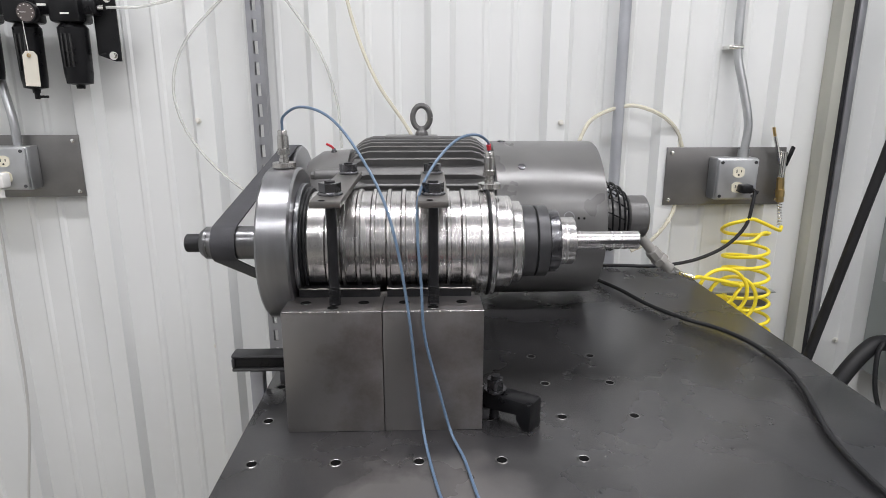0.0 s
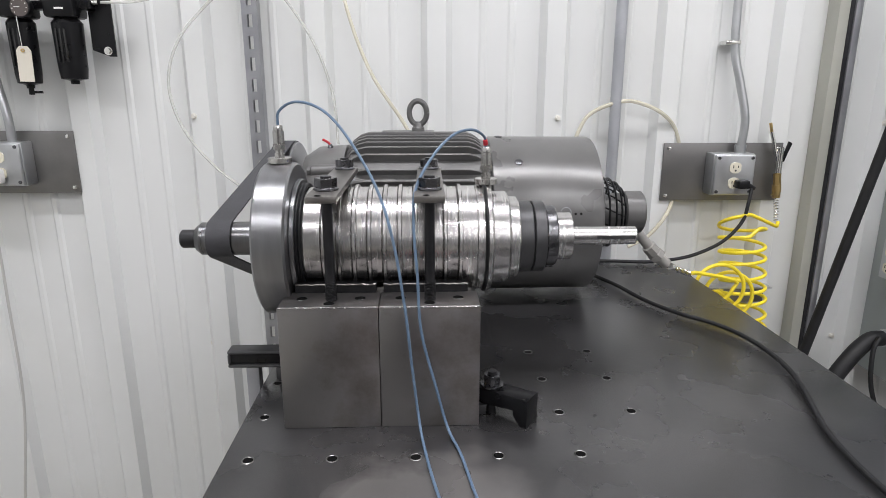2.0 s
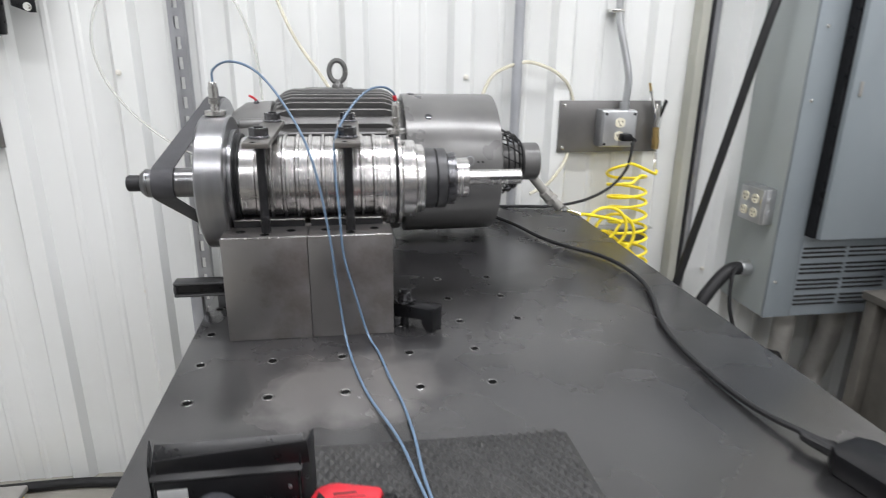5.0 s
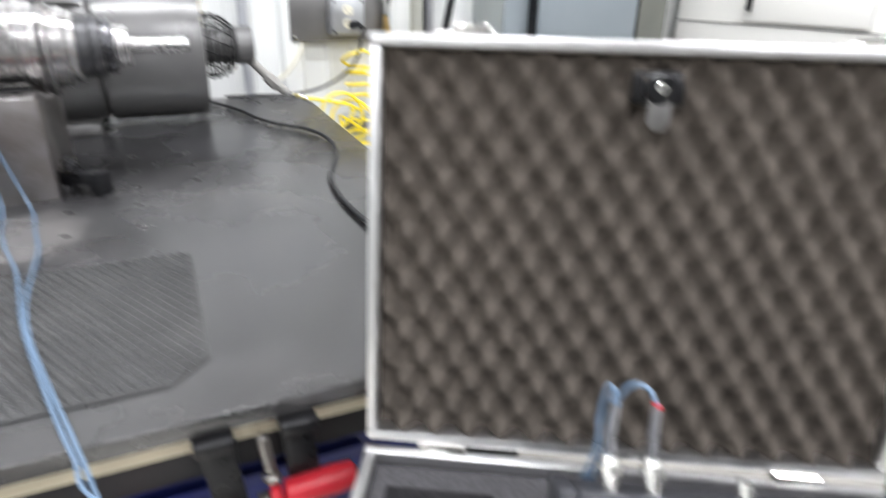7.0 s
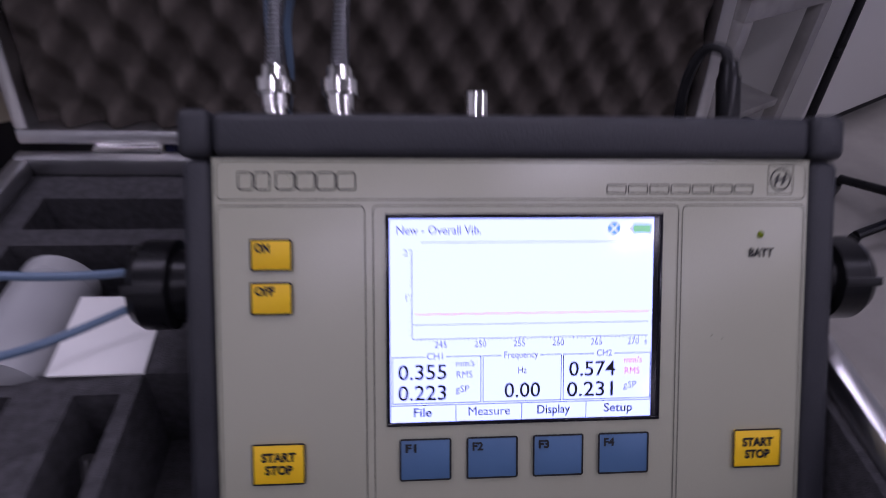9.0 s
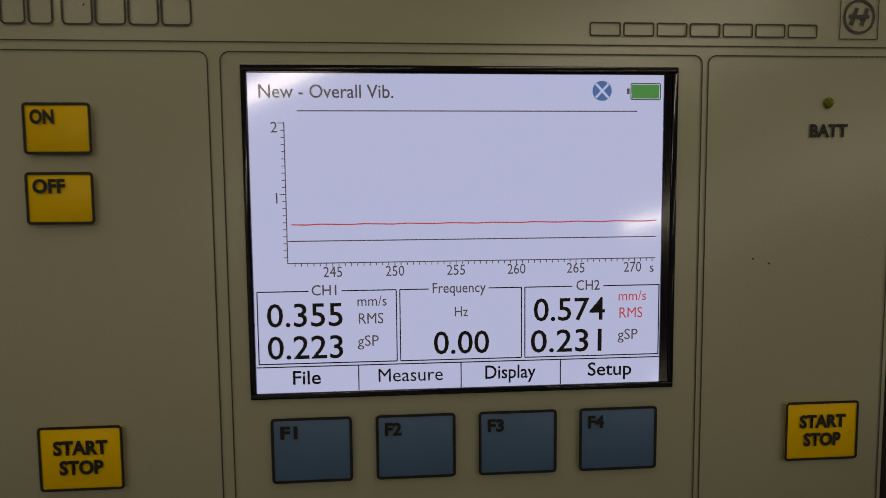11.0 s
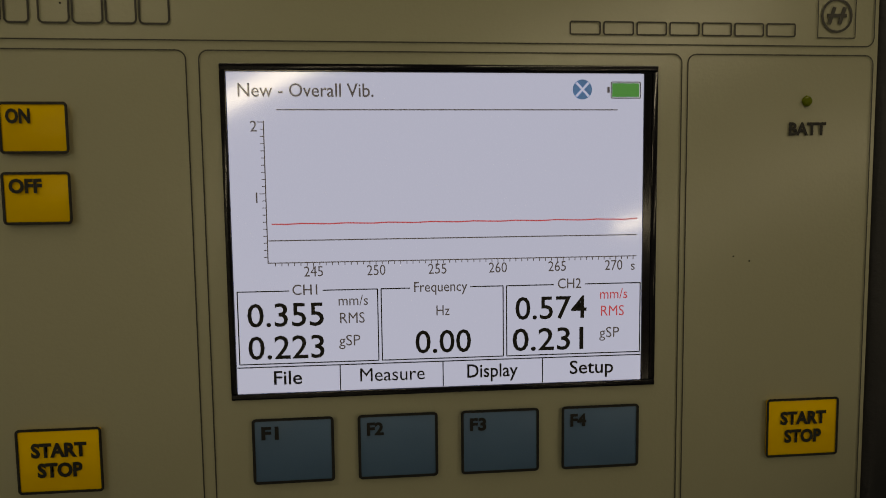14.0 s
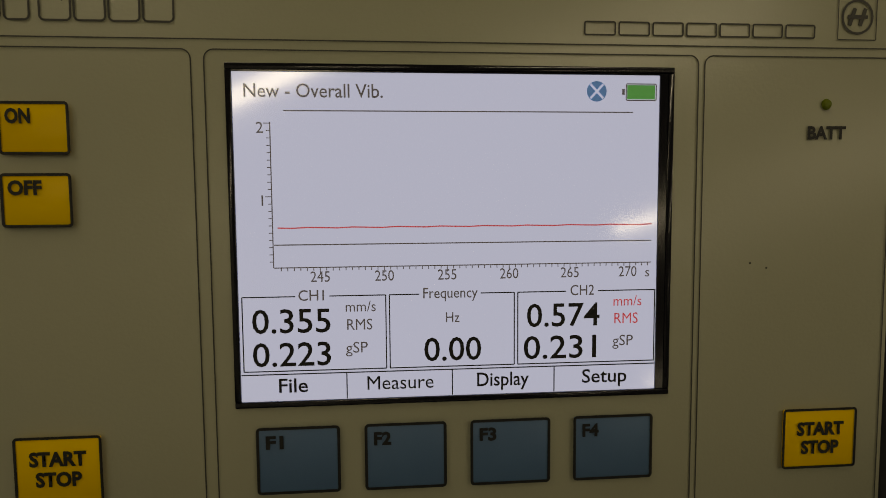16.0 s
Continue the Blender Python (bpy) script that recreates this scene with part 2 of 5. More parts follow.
def moved(bm, m):
    bmesh.ops.transform(bm, matrix=m, verts=bm.verts)
    return bm


def lathe(profile, axis="x", seg=64, close=True):
    """Turn a list of (along, radius) round an axis."""
    bm = bmesh.new()
    rings = []
    for a, r in profile:
        ring = []
        for k in range(seg):
            w = 2 * math.pi * k / seg
            p = (a, r * math.cos(w), r * math.sin(w))
            p = p if axis == "x" else ((p[1], a, p[2]) if axis == "y" else (p[1], p[2], a))
            ring.append(bm.verts.new(p))
        rings.append(ring)
    for r0, r1 in zip(rings, rings[1:]):
        for k in range(seg):
            bm.faces.new((r0[k], r0[(k + 1) % seg], r1[(k + 1) % seg], r1[k]))
    if close:
        bm.faces.new(rings[0])
        bm.faces.new(rings[-1])
    return bm


def steps(*rows, bev=0.0012):
    """A stepped turning profile with small chamfers from rows (start, end, radius)."""
    out = []
    for a, b, r in rows:
        out += [(a, r - bev), (a + bev, r), (b - bev, r), (b, r - bev)]
    return out


def spline(points, n=10):
    pts = [Vector(p) for p in points]
    pts = [2 * pts[0] - pts[1]] + pts + [2 * pts[-1] - pts[-2]]
    out = []
    for i in range(1, len(pts) - 2):
        a, b, c, d = pts[i - 1 : i + 3]
        for k in range(n):
            t = k / n
            out.append(0.5 * (2 * b + (c - a) * t + (2 * a - 5 * b + 4 * c - d) * t * t + (3 * b - a - 3 * c + d) * t ** 3))
    out.append(pts[-2])
    return out


def tube(points, r, seg=10, smooth=True, n=10, radii=None):
    pts = spline(points, n) if smooth else [Vector(p) for p in points]
    bm = bmesh.new()
    up, rings = None, []
    for i, p in enumerate(pts):
        d = (pts[min(i + 1, len(pts) - 1)] - pts[max(i - 1, 0)]).normalized()
        up = d.orthogonal().normalized() if up is None else (up - d * up.dot(d)).normalized()
        s = d.cross(up)
        rr = radii(i / (len(pts) - 1)) if radii else r
        rings.append([bm.verts.new(p + rr * (math.cos(w) * up + math.sin(w) * s)) for w in (2 * math.pi * k / seg for k in range(seg))])
    for r0, r1 in zip(rings, rings[1:]):
        for k in range(seg):
            bm.faces.new((r0[k], r0[(k + 1) % seg], r1[(k + 1) % seg], r1[k]))
    bm.faces.new(rings[0])
    bm.faces.new(rings[-1])
    return bm


def cyl(p, q, r, seg=20, bev=0.0):
    p, q = Vector(p), Vector(q)
    n = (q - p).length
    bm = lathe([(0, r - bev), (bev, r), (n - bev, r), (n, r - bev)] if bev else [(0, r), (n, r)], "z", seg)
    return moved(bm, Matrix.Translation(p) @ (q - p).to_track_quat("Z", "Y").to_matrix().to_4x4())


def prism(poly, z0, z1, bev=0.0):
    bm = bmesh.new()
    a = [bm.verts.new((x, y, z0)) for x, y in poly]
    b = [bm.verts.new((x, y, z1)) for x, y in poly]
    bm.faces.new(a)
    bm.faces.new(b)
    for k in range(len(poly)):
        bm.faces.new((a[k], a[(k + 1) % len(a)], b[(k + 1) % len(a)], b[k]))
    bmesh.ops.recalc_face_normals(bm, faces=bm.faces)
    if bev:
        bmesh.ops.bevel(bm, geom=list(bm.edges), offset=bev, segments=2, affect="EDGES", profile=0.5)
    return bm


def hexagon(r, turn=0.0):
    return [(r * math.cos(radians(60 * k + turn)), r * math.sin(radians(60 * k + turn))) for k in range(6)]


def text(body, size, material, parent, m, name="lettering", bold=0.0, align="CENTER", squeeze=1.0, width=0.0):
    cu = bpy.data.curves.new("letters", "FONT")
    cu.body, cu.size, cu.align_x, cu.align_y, cu.offset, cu.space_line = body, size, align, "CENTER", bold, 0.85
    cu.resolution_u = 3
    tmp = new("tmp_letters", cu)
    bpy.context.view_layer.update()
    me = bpy.data.meshes.new_from_object(tmp.evaluated_get(bpy.context.evaluated_depsgraph_get()))
    bpy.data.objects.remove(tmp)
    bpy.data.curves.remove(cu)
    if width:
        xs = [v.co.x for v in me.vertices]
        squeeze = width / (max(xs) - min(xs))
    me.transform(Matrix.Diagonal((squeeze, 1, 1, 1)))
    me.materials.clear()
    me.materials.append(material)
    ob = new(name, me)
    ob.parent = parent
    ob.matrix_local = m
    return ob


def ring_plate(x0, x1, y0, y1, w, z0, z1, bev=0.0008):
    """A rectangular frame of width w."""
    return join(box(x0, x1, y1 - w, y1, z0, z1, bev), box(x0, x1, y0, y0 + w, z0, z1, bev), box(x0, x0 + w, y0 + w, y1 - w, z0, z1, bev), box(x1 - w, x1, y0 + w, y1 - w, z0, z1, bev))

# ---- structure ----
WY = 1.715
X0, X1, Y0 = -2.2, 5.0, -9.6
struct("floor", box(X0, X1, Y0, 1.9, -0.1, 0.0), FLOOR, "grey worn concrete shop floor", "floor")
struct("ceiling", box(X0, X1, Y0, 1.9, CEIL, CEIL + 0.1), CEILING, "off-white painted shop ceiling", "ceiling")
struct("wall_west", box(X0 - 0.1, X0, Y0, 1.9, 0, CEIL), WALL, "white painted metal wall", "wall")
struct("wall_east", box(X1, X1 + 0.1, Y0, 1.9, 0, CEIL), WALL, "white painted metal wall", "wall")
struct("wall_south", box(X0, X1, Y0 - 0.1, Y0, 0, CEIL), FAR_WALL, "grey shop wall behind", "wall")


def ribbed_wall():
    """Pressed sheet: a deep rib every 305 mm with two shallow ribs between."""
    prof = [(X0, 0.0)]
    x = -0.552 - 0.305 * 5
    while x < X1 - 0.3:
        prof += [(x, 0.0), (x + 0.016, -0.026), (x + 0.064, -0.026), (x + 0.08, 0.0)]
        for o in (0.148, 0.222):
            prof += [(x + o, 0.0), (x + o + 0.006, -0.0035), (x + o + 0.016, -0.0035), (x + o + 0.022, 0.0)]
        x += 0.305
    prof = [p for p in prof if p[0] >= X0] + [(X1, 0.0)]
    bm = bmesh.new()
    lo = [bm.verts.new((x, WY + y, 0)) for x, y in prof]
    hi = [bm.verts.new((x, WY + y, CEIL)) for x, y in prof]
    lo_b, hi_b = [bm.verts.new((x, WY + 0.1, z)) for z in (0,) for x in (X1, X0)], [bm.verts.new((x, WY + 0.1, CEIL)) for x in (X1, X0)]
    for k in range(len(lo) - 1):
        bm.faces.new((lo[k], lo[k + 1], hi[k + 1], hi[k]))
    bm.faces.new((lo_b[0], lo_b[1], hi_b[1], hi_b[0]))
    bm.faces.new(lo + lo_b)
    bm.faces.new(hi + hi_b)
    return bm


wall = struct("wall_north", ribbed_wall(), WALL, "white painted ribbed sheet metal wall with exposed screws", "wall", smooth=10)
for k, (sx, sz) in enumerate([(-0.528, 1.271), (-0.546, 0.635), (0.415, 1.265), (1.27, 0.63), (1.30, 1.25)]):
    b = join(lathe([(0, 0.0075), (-0.002, 0.0075), (-0.003, 0.005)], "y", 16), moved(prism(hexagon(0.0055), 0, 0.006), pose(0, -0.002, 0, 90)))
    s = part("screw", b, LAMINATE, wall)
    on_rib = 0.016 < (sx + 0.552) % 0.305 < 0.064
    s.location = (sx, WY - (0.0262 if on_rib else 0.0002), sz)

# ceiling tube fixtures
# includes the added fill tube at (3.78, -4.15)
for tx, ty in TUBES:
    f = thing("ceiling_light", "long white ceiling tube fixture", "ceiling light", pose(tx, ty, CEIL), "ceiling tubes")
    part("housing", box(-1.2, 1.2, -0.1, 0.1, -0.07, 0, 0.004), LAMINATE, f)
    for o in (-0.05, 0.05):
        part("tube", cyl((-1.15, o, -0.1), (1.15, o, -0.1), 0.014, 12), TUBE_GLOW, f, "glowing white tube")


# steel corner post with dark seam
p = thing("steel_post", "green-grey steel angle post against the wall", "post", pose(1.142, WY, 0))
part("flange", box(-0.028, 0.0, -0.05, -0.001, 0, CEIL, 0.002), POST, p)
part("web", box(0.0005, 0.011, -0.05, -0.001, 0, CEIL), TABLE_EDGE, p, "dark rubber seam")
part("angle", box(0.0115, 0.03, -0.055, -0.001, 0, CEIL, 0.002), GALV_DULL, p)


def slotted_strut(x, z0, z1):
    """A 41 mm strut channel with real slots in its face."""
    s = thing("strut_channel", "galvanised slotted strut channel fixed upright on the wall", "strut", pose(x, WY, 0))
    h, pitch = 0.019, 0.0508
    n = int((z1 - z0) / pitch)
    bms = [box(-h, -0.006, -0.058, -0.055, z0, z1), box(0.006, h, -0.058, -0.055, z0, z1)]
    bms += [box(-0.006, 0.006, -0.058, -0.055, z0 + k * pitch - 0.006, z0 + k * pitch + 0.014) for k in range(n)]
    part("face", join(*bms), GALV_DULL, s, "slotted front face", 0)
    for sx in (-h, h - 0.003):
        part("side", box(sx, sx + 0.003, -0.0549, -0.028, z0, z1), GALV_DULL, s)
    for sx in (-h, h - 0.009):
        part("lip", box(sx, sx + 0.009, -0.0279, -0.0265, z0, z1), GALV_DULL, s)
    return s


slotted_strut(-0.360, 0.15, 2.6)

# conduits on the wall
c = thing("conduit", "grey galvanised conduit running up the wall", "conduit", pose(0.563, WY - 0.04, 0))
part("pipe", cyl((0, 0, 0.3), (0, 0, CEIL), 0.0145, 16), CONDUIT, c)
part("clamp", box(-0.02, 0.02, -0.016, 0.04, 1.9, 1.92, 0.002), GALV, c)


def outlet_face(parent, x, y, z, yaw=0):
    r = part("receptacle", join(moved(prism([(0.017 * math.cos(a) if abs(math.cos(a)) < 0.86 else math.copysign(0.0147, math.cos(a)), 0.0145 * math.sin(a)) for a in [math.pi * k / 12 for k in range(24)]], 0, 0.003), pose(0, 0, 0, 90))), IVORY, parent, "ivory receptacle")
    r.matrix_local = pose(x, y, z, 0, 0, yaw)
    part("slots", join(box(-0.007, -0.005, -0.0038, -0.0028, -0.001, 0.007), box(0.005, 0.007, -0.0038, -0.0028, 0.0, 0.006), moved(cyl((0, -0.0038, -0.007), (0, -0.0028, -0.007), 0.0025, 10), Matrix())), INK, r)
    return r


def wall_outlet(x, z, w, h, bx, bz, label):
    """A grey plate with a square steel outlet box; the origin is the plate's middle."""
    o = thing("outlet_plate", label, "electrical outlet", pose(x, WY, z))
    part("plate", box(-w / 2, w / 2, -0.032, -0.027, -h / 2, h / 2, 0.001), PLATE, o)
    for sx in (-1, 1):
        for sz in (-1, 1):
            part("screw", moved(lathe([(0, 0.006), (-0.003, 0.005), (-0.004, 0.002)], "y", 12), pose(sx * (w / 2 - 0.014), -0.032, sz * (h / 2 - 0.014))), CHROME, o)
    part("box", box(bx - 0.055, bx + 0.055, -0.08, -0.0325, bz - 0.055, bz + 0.055, 0.004), GALV, o, "galvanised outlet box")
    part("cover", box(bx - 0.053, bx + 0.053, -0.089, -0.0805, bz - 0.053, bz + 0.053, 0.004, 3), GALV, o, "raised steel cover")
    outlet_face(o, bx, -0.0892, bz + 0.019)
    outlet_face(o, bx, -0.0892, bz - 0.021)
    for s in ((-0.044, 0.044), (0.044, 0.044), (-0.044, -0.044), (0.044, -0.044)):
        part("cover_screw", moved(lathe([(0, 0.0045), (-0.002, 0.004)], "y", 10), pose(bx + s[0], -0.089, bz + s[1])), DARK_NUT, o)
    return o


o = wall_outlet(0.866, 1.122, 0.324, 0.155, 0.008, -0.001, "grey steel plate with a galvanised outlet box")
part("conduit", tube([(0.03, -0.06, 0.055), (0.035, -0.058, 0.14), (0.018, -0.045, 0.23), (0.0, -0.034, 0.31), (-0.004, -0.03, 0.4), (-0.004, -0.03, 0.5), (-0.004, -0.03, 0.9), (-0.004, -0.03, 1.6), (-0.004, -0.03, 2.2)], 0.0105, 14), GALV, o, "bent galvanised conduit")
part("conduit_strap", box(-0.03, 0.009, -0.043, -0.004, 0.327, 0.337, 0.002), CHROME, o)
part("connector", cyl((0.03, -0.06, 0.05), (0.03, -0.06, 0.075), 0.0145, 14), GALV, o)
part("plug", join(box(0.005, 0.036, -0.125, -0.093, -0.034, -0.011, 0.006), cyl((0.036, -0.11, -0.024), (0.052, -0.112, -0.034), 0.006, 10)), BLACK, o, "black plug")

# left-hand outlet
o = wall_outlet(-0.968, 1.155, 0.26, 0.16, -0.03, 0.0, "grey steel plate with an outlet box and a white plug")
part("conduit", tube([(-0.01, -0.055, 0.055), (-0.012, -0.055, 0.12), (-0.03, -0.045, 0.2), (-0.05, -0.035, 0.3), (-0.05, -0.035, 0.4), (-0.05, -0.035, 0.9), (-0.05, -0.035, 1.5), (-0.05, -0.035, 2.1)], 0.0105, 14), GALV, o, "bent galvanised conduit")
part("plug", join(box(-0.052, -0.016, -0.125, -0.0935, -0.045, -0.008, 0.006), cyl((-0.034, -0.11, -0.045), (-0.034, -0.11, -0.07), 0.006, 10)), PAPER, o, "white plug")

cc = thing("white_cord", "thin white cord hanging down the wall", "cord", pose(-1.03, 1.6, 0))
part("cable", tube([(0, 0, 1.09), (0.004, 0.01, 1.0), (-0.005, 0.02, 0.8), (-0.02, 0.03, 0.5), (-0.06, 0.02, 0.2), (-0.07, 0.0, 0.02)], 0.0035, 8), WHITE_CORD, cc)
cc = thing("yellow_plug", "small yellow plug hanging on a cord", "plug", pose(-1.06, 1.62, 1.0))
part("body", join(box(-0.018, 0.018, -0.012, 0.012, -0.015, 0.03, 0.005)), YELLOW, cc)
for dx in (-0.007, 0.007):
    part("prong", box(dx - 0.002, dx + 0.002, -0.003, 0.003, -0.04, -0.0155), DARK_NUT, cc)
part("cable", tube([(0, 0, 0.03), (-0.02, 0.02, 0.08), (-0.06, 0.03, 0.16), (-0.11, 0.03, 0.4)], 0.004, 8), BLACK_SOFT, cc)

# air preparation unit
a = thing("air_filter_regulator", "black filter regulator set with gauge and hanging tag on the wall", "air regulator", pose(-0.87, 1.63, 1.5))


def bowl(x, z0, z1, r):
    part("bowl", moved(lathe([(z1, r * 0.75), (z1 - 0.01, r), (z0 + 0.035, r * 0.93), (z0 + 0.012, r * 0.85), (z0 + 0.008, r * 0.3), (z0, r * 0.28)], "z", 28), pose(x, 0, 0)), BLACK, a, "black metal bowl")
    part("head", box(x - r * 1.05, x + r * 1.05, -0.035, 0.035, z1 + 0.0005, z1 + 0.07, 0.008), BLACK, a)
    for k in range(3):
        part("slot", box(x - 0.014 + 0.01 * k, x - 0.010 + 0.01 * k, -r - 0.001, -r + 0.004, z0 + 0.05, z1 - 0.025, 0.001), INK, a)


bowl(-0.022, -0.16, 0.0, 0.031)
bowl(0.086, -0.15, 0.0, 0.034)
bowl(-0.125, -0.14, 0.0, 0.033)
part("drain", join(cyl((-0.022, 0, -0.175), (-0.022, 0, -0.16), 0.006), box(-0.022, 0.004, -0.003, 0.003, -0.172, -0.166)), BLACK, a)
part("manifold", box(-0.18, 0.15, -0.015, 0.03, 0.02, 0.055, 0.004), BLACK, a)
g = part("gauge", moved(lathe([(0.0, 0.0235), (-0.012, 0.0245), (-0.016, 0.0235), (-0.0165, 0.021)], "y", 32), pose(0.012, -0.036, 0.02)), BLACK, a, "round pressure gauge")
part("dial", moved(lathe([(-0.0168, 0.0205), (-0.0172, 0.0205)], "y", 32), pose(0.012, -0.036, 0.02)), mat("gauge_dial", (0.09, 0.075, 0.07), 0.3), g)
part("needle", box(0.0, 0.013, -0.0545, -0.0535, 0.0195, 0.0205), PAPER, g)
for k in range(9):
    w = radians(225 - 33 * k)
    part("tick", box(0.011 + 0.0165 * math.cos(w), 0.013 + 0.0165 * math.cos(w), -0.0545, -0.0535, 0.019 + 0.0165 * math.sin(w), 0.021 + 0.0165 * math.sin(w)), PAPER, g)
part("print_bar", box(0.03, 0.05, -0.0365, -0.0352, 0.036, 0.041), PAPER, a)
part("print_bar", box(0.08, 0.1, -0.0365, -0.0352, 0.018, 0.022), PAPER, a)
part("bracket", moved(prism([(0.13, -0.07), (0.17, -0.085), (0.185, -0.085), (0.185, 0.075), (0.13, 0.075)], 0.0, 0.004), pose(0, 0.02, 0, 90)), BLACK, a, "black wall bracket")
for z in (-0.072, 0.06):
    part("bolt", join(moved(lathe([(0, 0.01), (-0.003, 0.01)], "y", 16), pose(0.168, 0.0155, z)), moved(prism(hexagon(0.007), 0, 0.006), pose(0.168, 0.0125, z, 90))), CHROME, a)
part("fitting", join(cyl((0.12, 0, 0.037), (0.15, 0, 0.037), 0.009, 6), cyl((0.15, 0, 0.037), (0.165, 0, 0.037), 0.006, 12)), CHROME, a)
t = part("tag", moved(prism([(-0.017, -0.04), (0.017, -0.04), (0.017, 0.03), (0.009, 0.04), (-0.009, 0.04), (-0.017, 0.03)], 0, 0.0012), pose(0.004, -0.05, -0.105, 90, 2, 0)), TAG, a, "cream card tag")
part("eyelet", moved(lathe([(0.0, 0.0045), (0.0012, 0.0045), (0.0012, 0.002)], "y", 14, False), pose(0.004, -0.0535, -0.075)), BRASS, a)
part("tag_string", tube([(0.003, -0.05, -0.073), (0.006, -0.058, -0.03), (0.004, -0.056, 0.0)], 0.0008, 6), PAPER, a)

# plastic air lines on the wall
h = thing("clear_air_line", "clear plastic air line looping across the wall", "air hose", pose(0, 1.66, 0))
part("hose", tube([(-0.70, -0.03, 1.537), (-0.62, 0.0, 1.545), (-0.52, 0.02, 1.58), (-0.40, 0.02, 1.66), (-0.33, 0.01, 1.62), (-0.22, 0.01, 1.47), (-0.17, 0.02, 1.33), (-0.16, 0.02, 1.2)], 0.0035, 8), PALE, h)
h = thing("clear_air_line", "clear plastic air line curving down the wall", "air hose", pose(0.018, 1.66, 0))
part("hose", tube([(-0.34, 0.02, 1.72), (-0.42, 0.01, 1.6), (-0.545, 0.0, 1.47), (-0.59, 0.0, 1.36), (-0.57, 0.0, 1.25), (-0.50, 0.0, 1.15), (-0.40, 0.0, 1.07), (-0.30, -0.02, 1.03)], 0.0038, 8), PALE, h)
h = thing("cream_air_line", "yellowed plastic air line hanging behind the motor", "air hose", pose(0, 1.67, 0))
part("hose", tube([(-0.16, 0.02, 1.75), (-0.13, 0.01, 1.55), (-0.07, 0.0, 1.38), (0.02, -0.01, 1.24), (0.07, -0.02, 1.12), (0.09, -0.02, 1.0)], 0.0045, 8), CLEAR, h)
h = thing("cream_air_line", "yellowed plastic air line looping behind the wall plate", "air hose", pose(0, 1.685, 0))
part("hose", tube([(0.44, -0.02, 1.0), (0.445, -0.02, 1.15), (0.47, -0.02, 1.24), (0.505, -0.015, 1.282), (0.58, -0.015, 1.308), (0.637, -0.015, 1.3), (0.692, -0.012, 1.2735), (0.735, 0.006, 1.23), (0.757, 0.014, 1.15), (0.743, 0.006, 1.05), (0.718, -0.012, 1.0), (0.674, -0.015, 0.947), (0.62, -0.02, 0.92)], 0.0052, 8), CLEAR, h)

# blow gun and yellow coil on the right plate
b = thing("blow_gun", "chrome air blow gun hung at the plate edge", "blow gun", pose(1.008, 1.66, 1.14))
part("barrel", tube([(-0.030, 0, 0.09), (-0.020, 0, 0.06), (-0.002, 0, 0.0)], 0.0045, 10), CHROME, b)
part("nozzle", cyl((-0.036, 0, 0.113), (-0.030, 0, 0.0905), 0.004, 10), BRASS, b)
part("body", cyl((0, 0, -0.02), (0, 0, 0.05), 0.009, 14, 0.002), CHROME, b)
part("lever", prism([(0.012, 0.02), (0.02, 0.022), (0.036, 0.07), (0.028, 0.075)], -0.004, 0.004, 0.001), BLACK, b, "black lever").matrix_local = pose(-0.008, 0, -0.01, 90)
part("coupler", join(cyl((0.006, 0, -0.085), (0, 0, -0.02), 0.0095, 6), cyl((0.0045, 0, -0.07), (0.002, 0, -0.05), 0.0115, 16)), BRASS, b, "brass coupler")
part("spring", tube([(0.006 + 0.00012 * k + 0.006 * math.cos(k * 0.9), 0.006 * math.sin(k * 0.9), -0.085 - 0.0011 * k) for k in range(60)], 0.0012, 6, False), CHROME, b)
coil = thing("coiled_air_hose", "bright yellow coiled air hose hanging from the wall", "air hose", pose(0.938, 1.63, 0))
pts = [(0.084, 0.02, 0.99), (0.078, 0.012, 0.982), (0.062, 0.0, 0.985)]
for k in range(4, 142):
    w = k * 2 * math.pi / 16
    z = 1.012 - 0.345 * (k / 142)
    pts.append((-0.028 + 0.044 * k / 142 + 0.06 * math.cos(w), -0.042 * math.sin(w), z + (0.02 * math.sin(w) if k < 20 else 0.004 * math.sin(w * 0.37))))
part("coil", tube(pts, 0.0048, 8, True, 2), YELLOW, coil)
# loose turns sagging off the table's edge
pts = [(-0.254, -0.218, 0.919), (-0.235, -0.2, 0.914), (-0.212, -0.17, 0.905)]
for k in range(8, 50):
    w = math.pi - k * 2 * math.pi / 16
    n_ = k / 16
    pts.append((-0.168 + 0.033 * n_ + 0.056 * math.cos(w), -0.135 + 0.014 * n_, 0.884 - 0.024 * n_ + 0.056 * math.sin(w)))
pts += [(0.0, -0.06, 0.74), (0.03, -0.03, 0.69), (0.06, 0.0, 0.675)]
part("run", tube(pts, 0.0048, 8, True, 3), YELLOW, coil)
tr = thing("wall_trough", "short grey steel wiring trough fixed low on the wall", "wiring trough", pose(0.95, WY, 0.785))
part("body", box(-0.09, 0.062, -0.06, -0.0275, -0.026, 0.014, 0.002), PLATE, tr)
part("lid", box(-0.092, 0.082, -0.066, -0.0275, 0.0145, 0.019, 0.001), GALV, tr, "bright lid edge")

# black pipe leaning by the post
k = thing("black_hose", "thick black hose hanging down beside the steel post", "hose", pose(0, 0, 0))
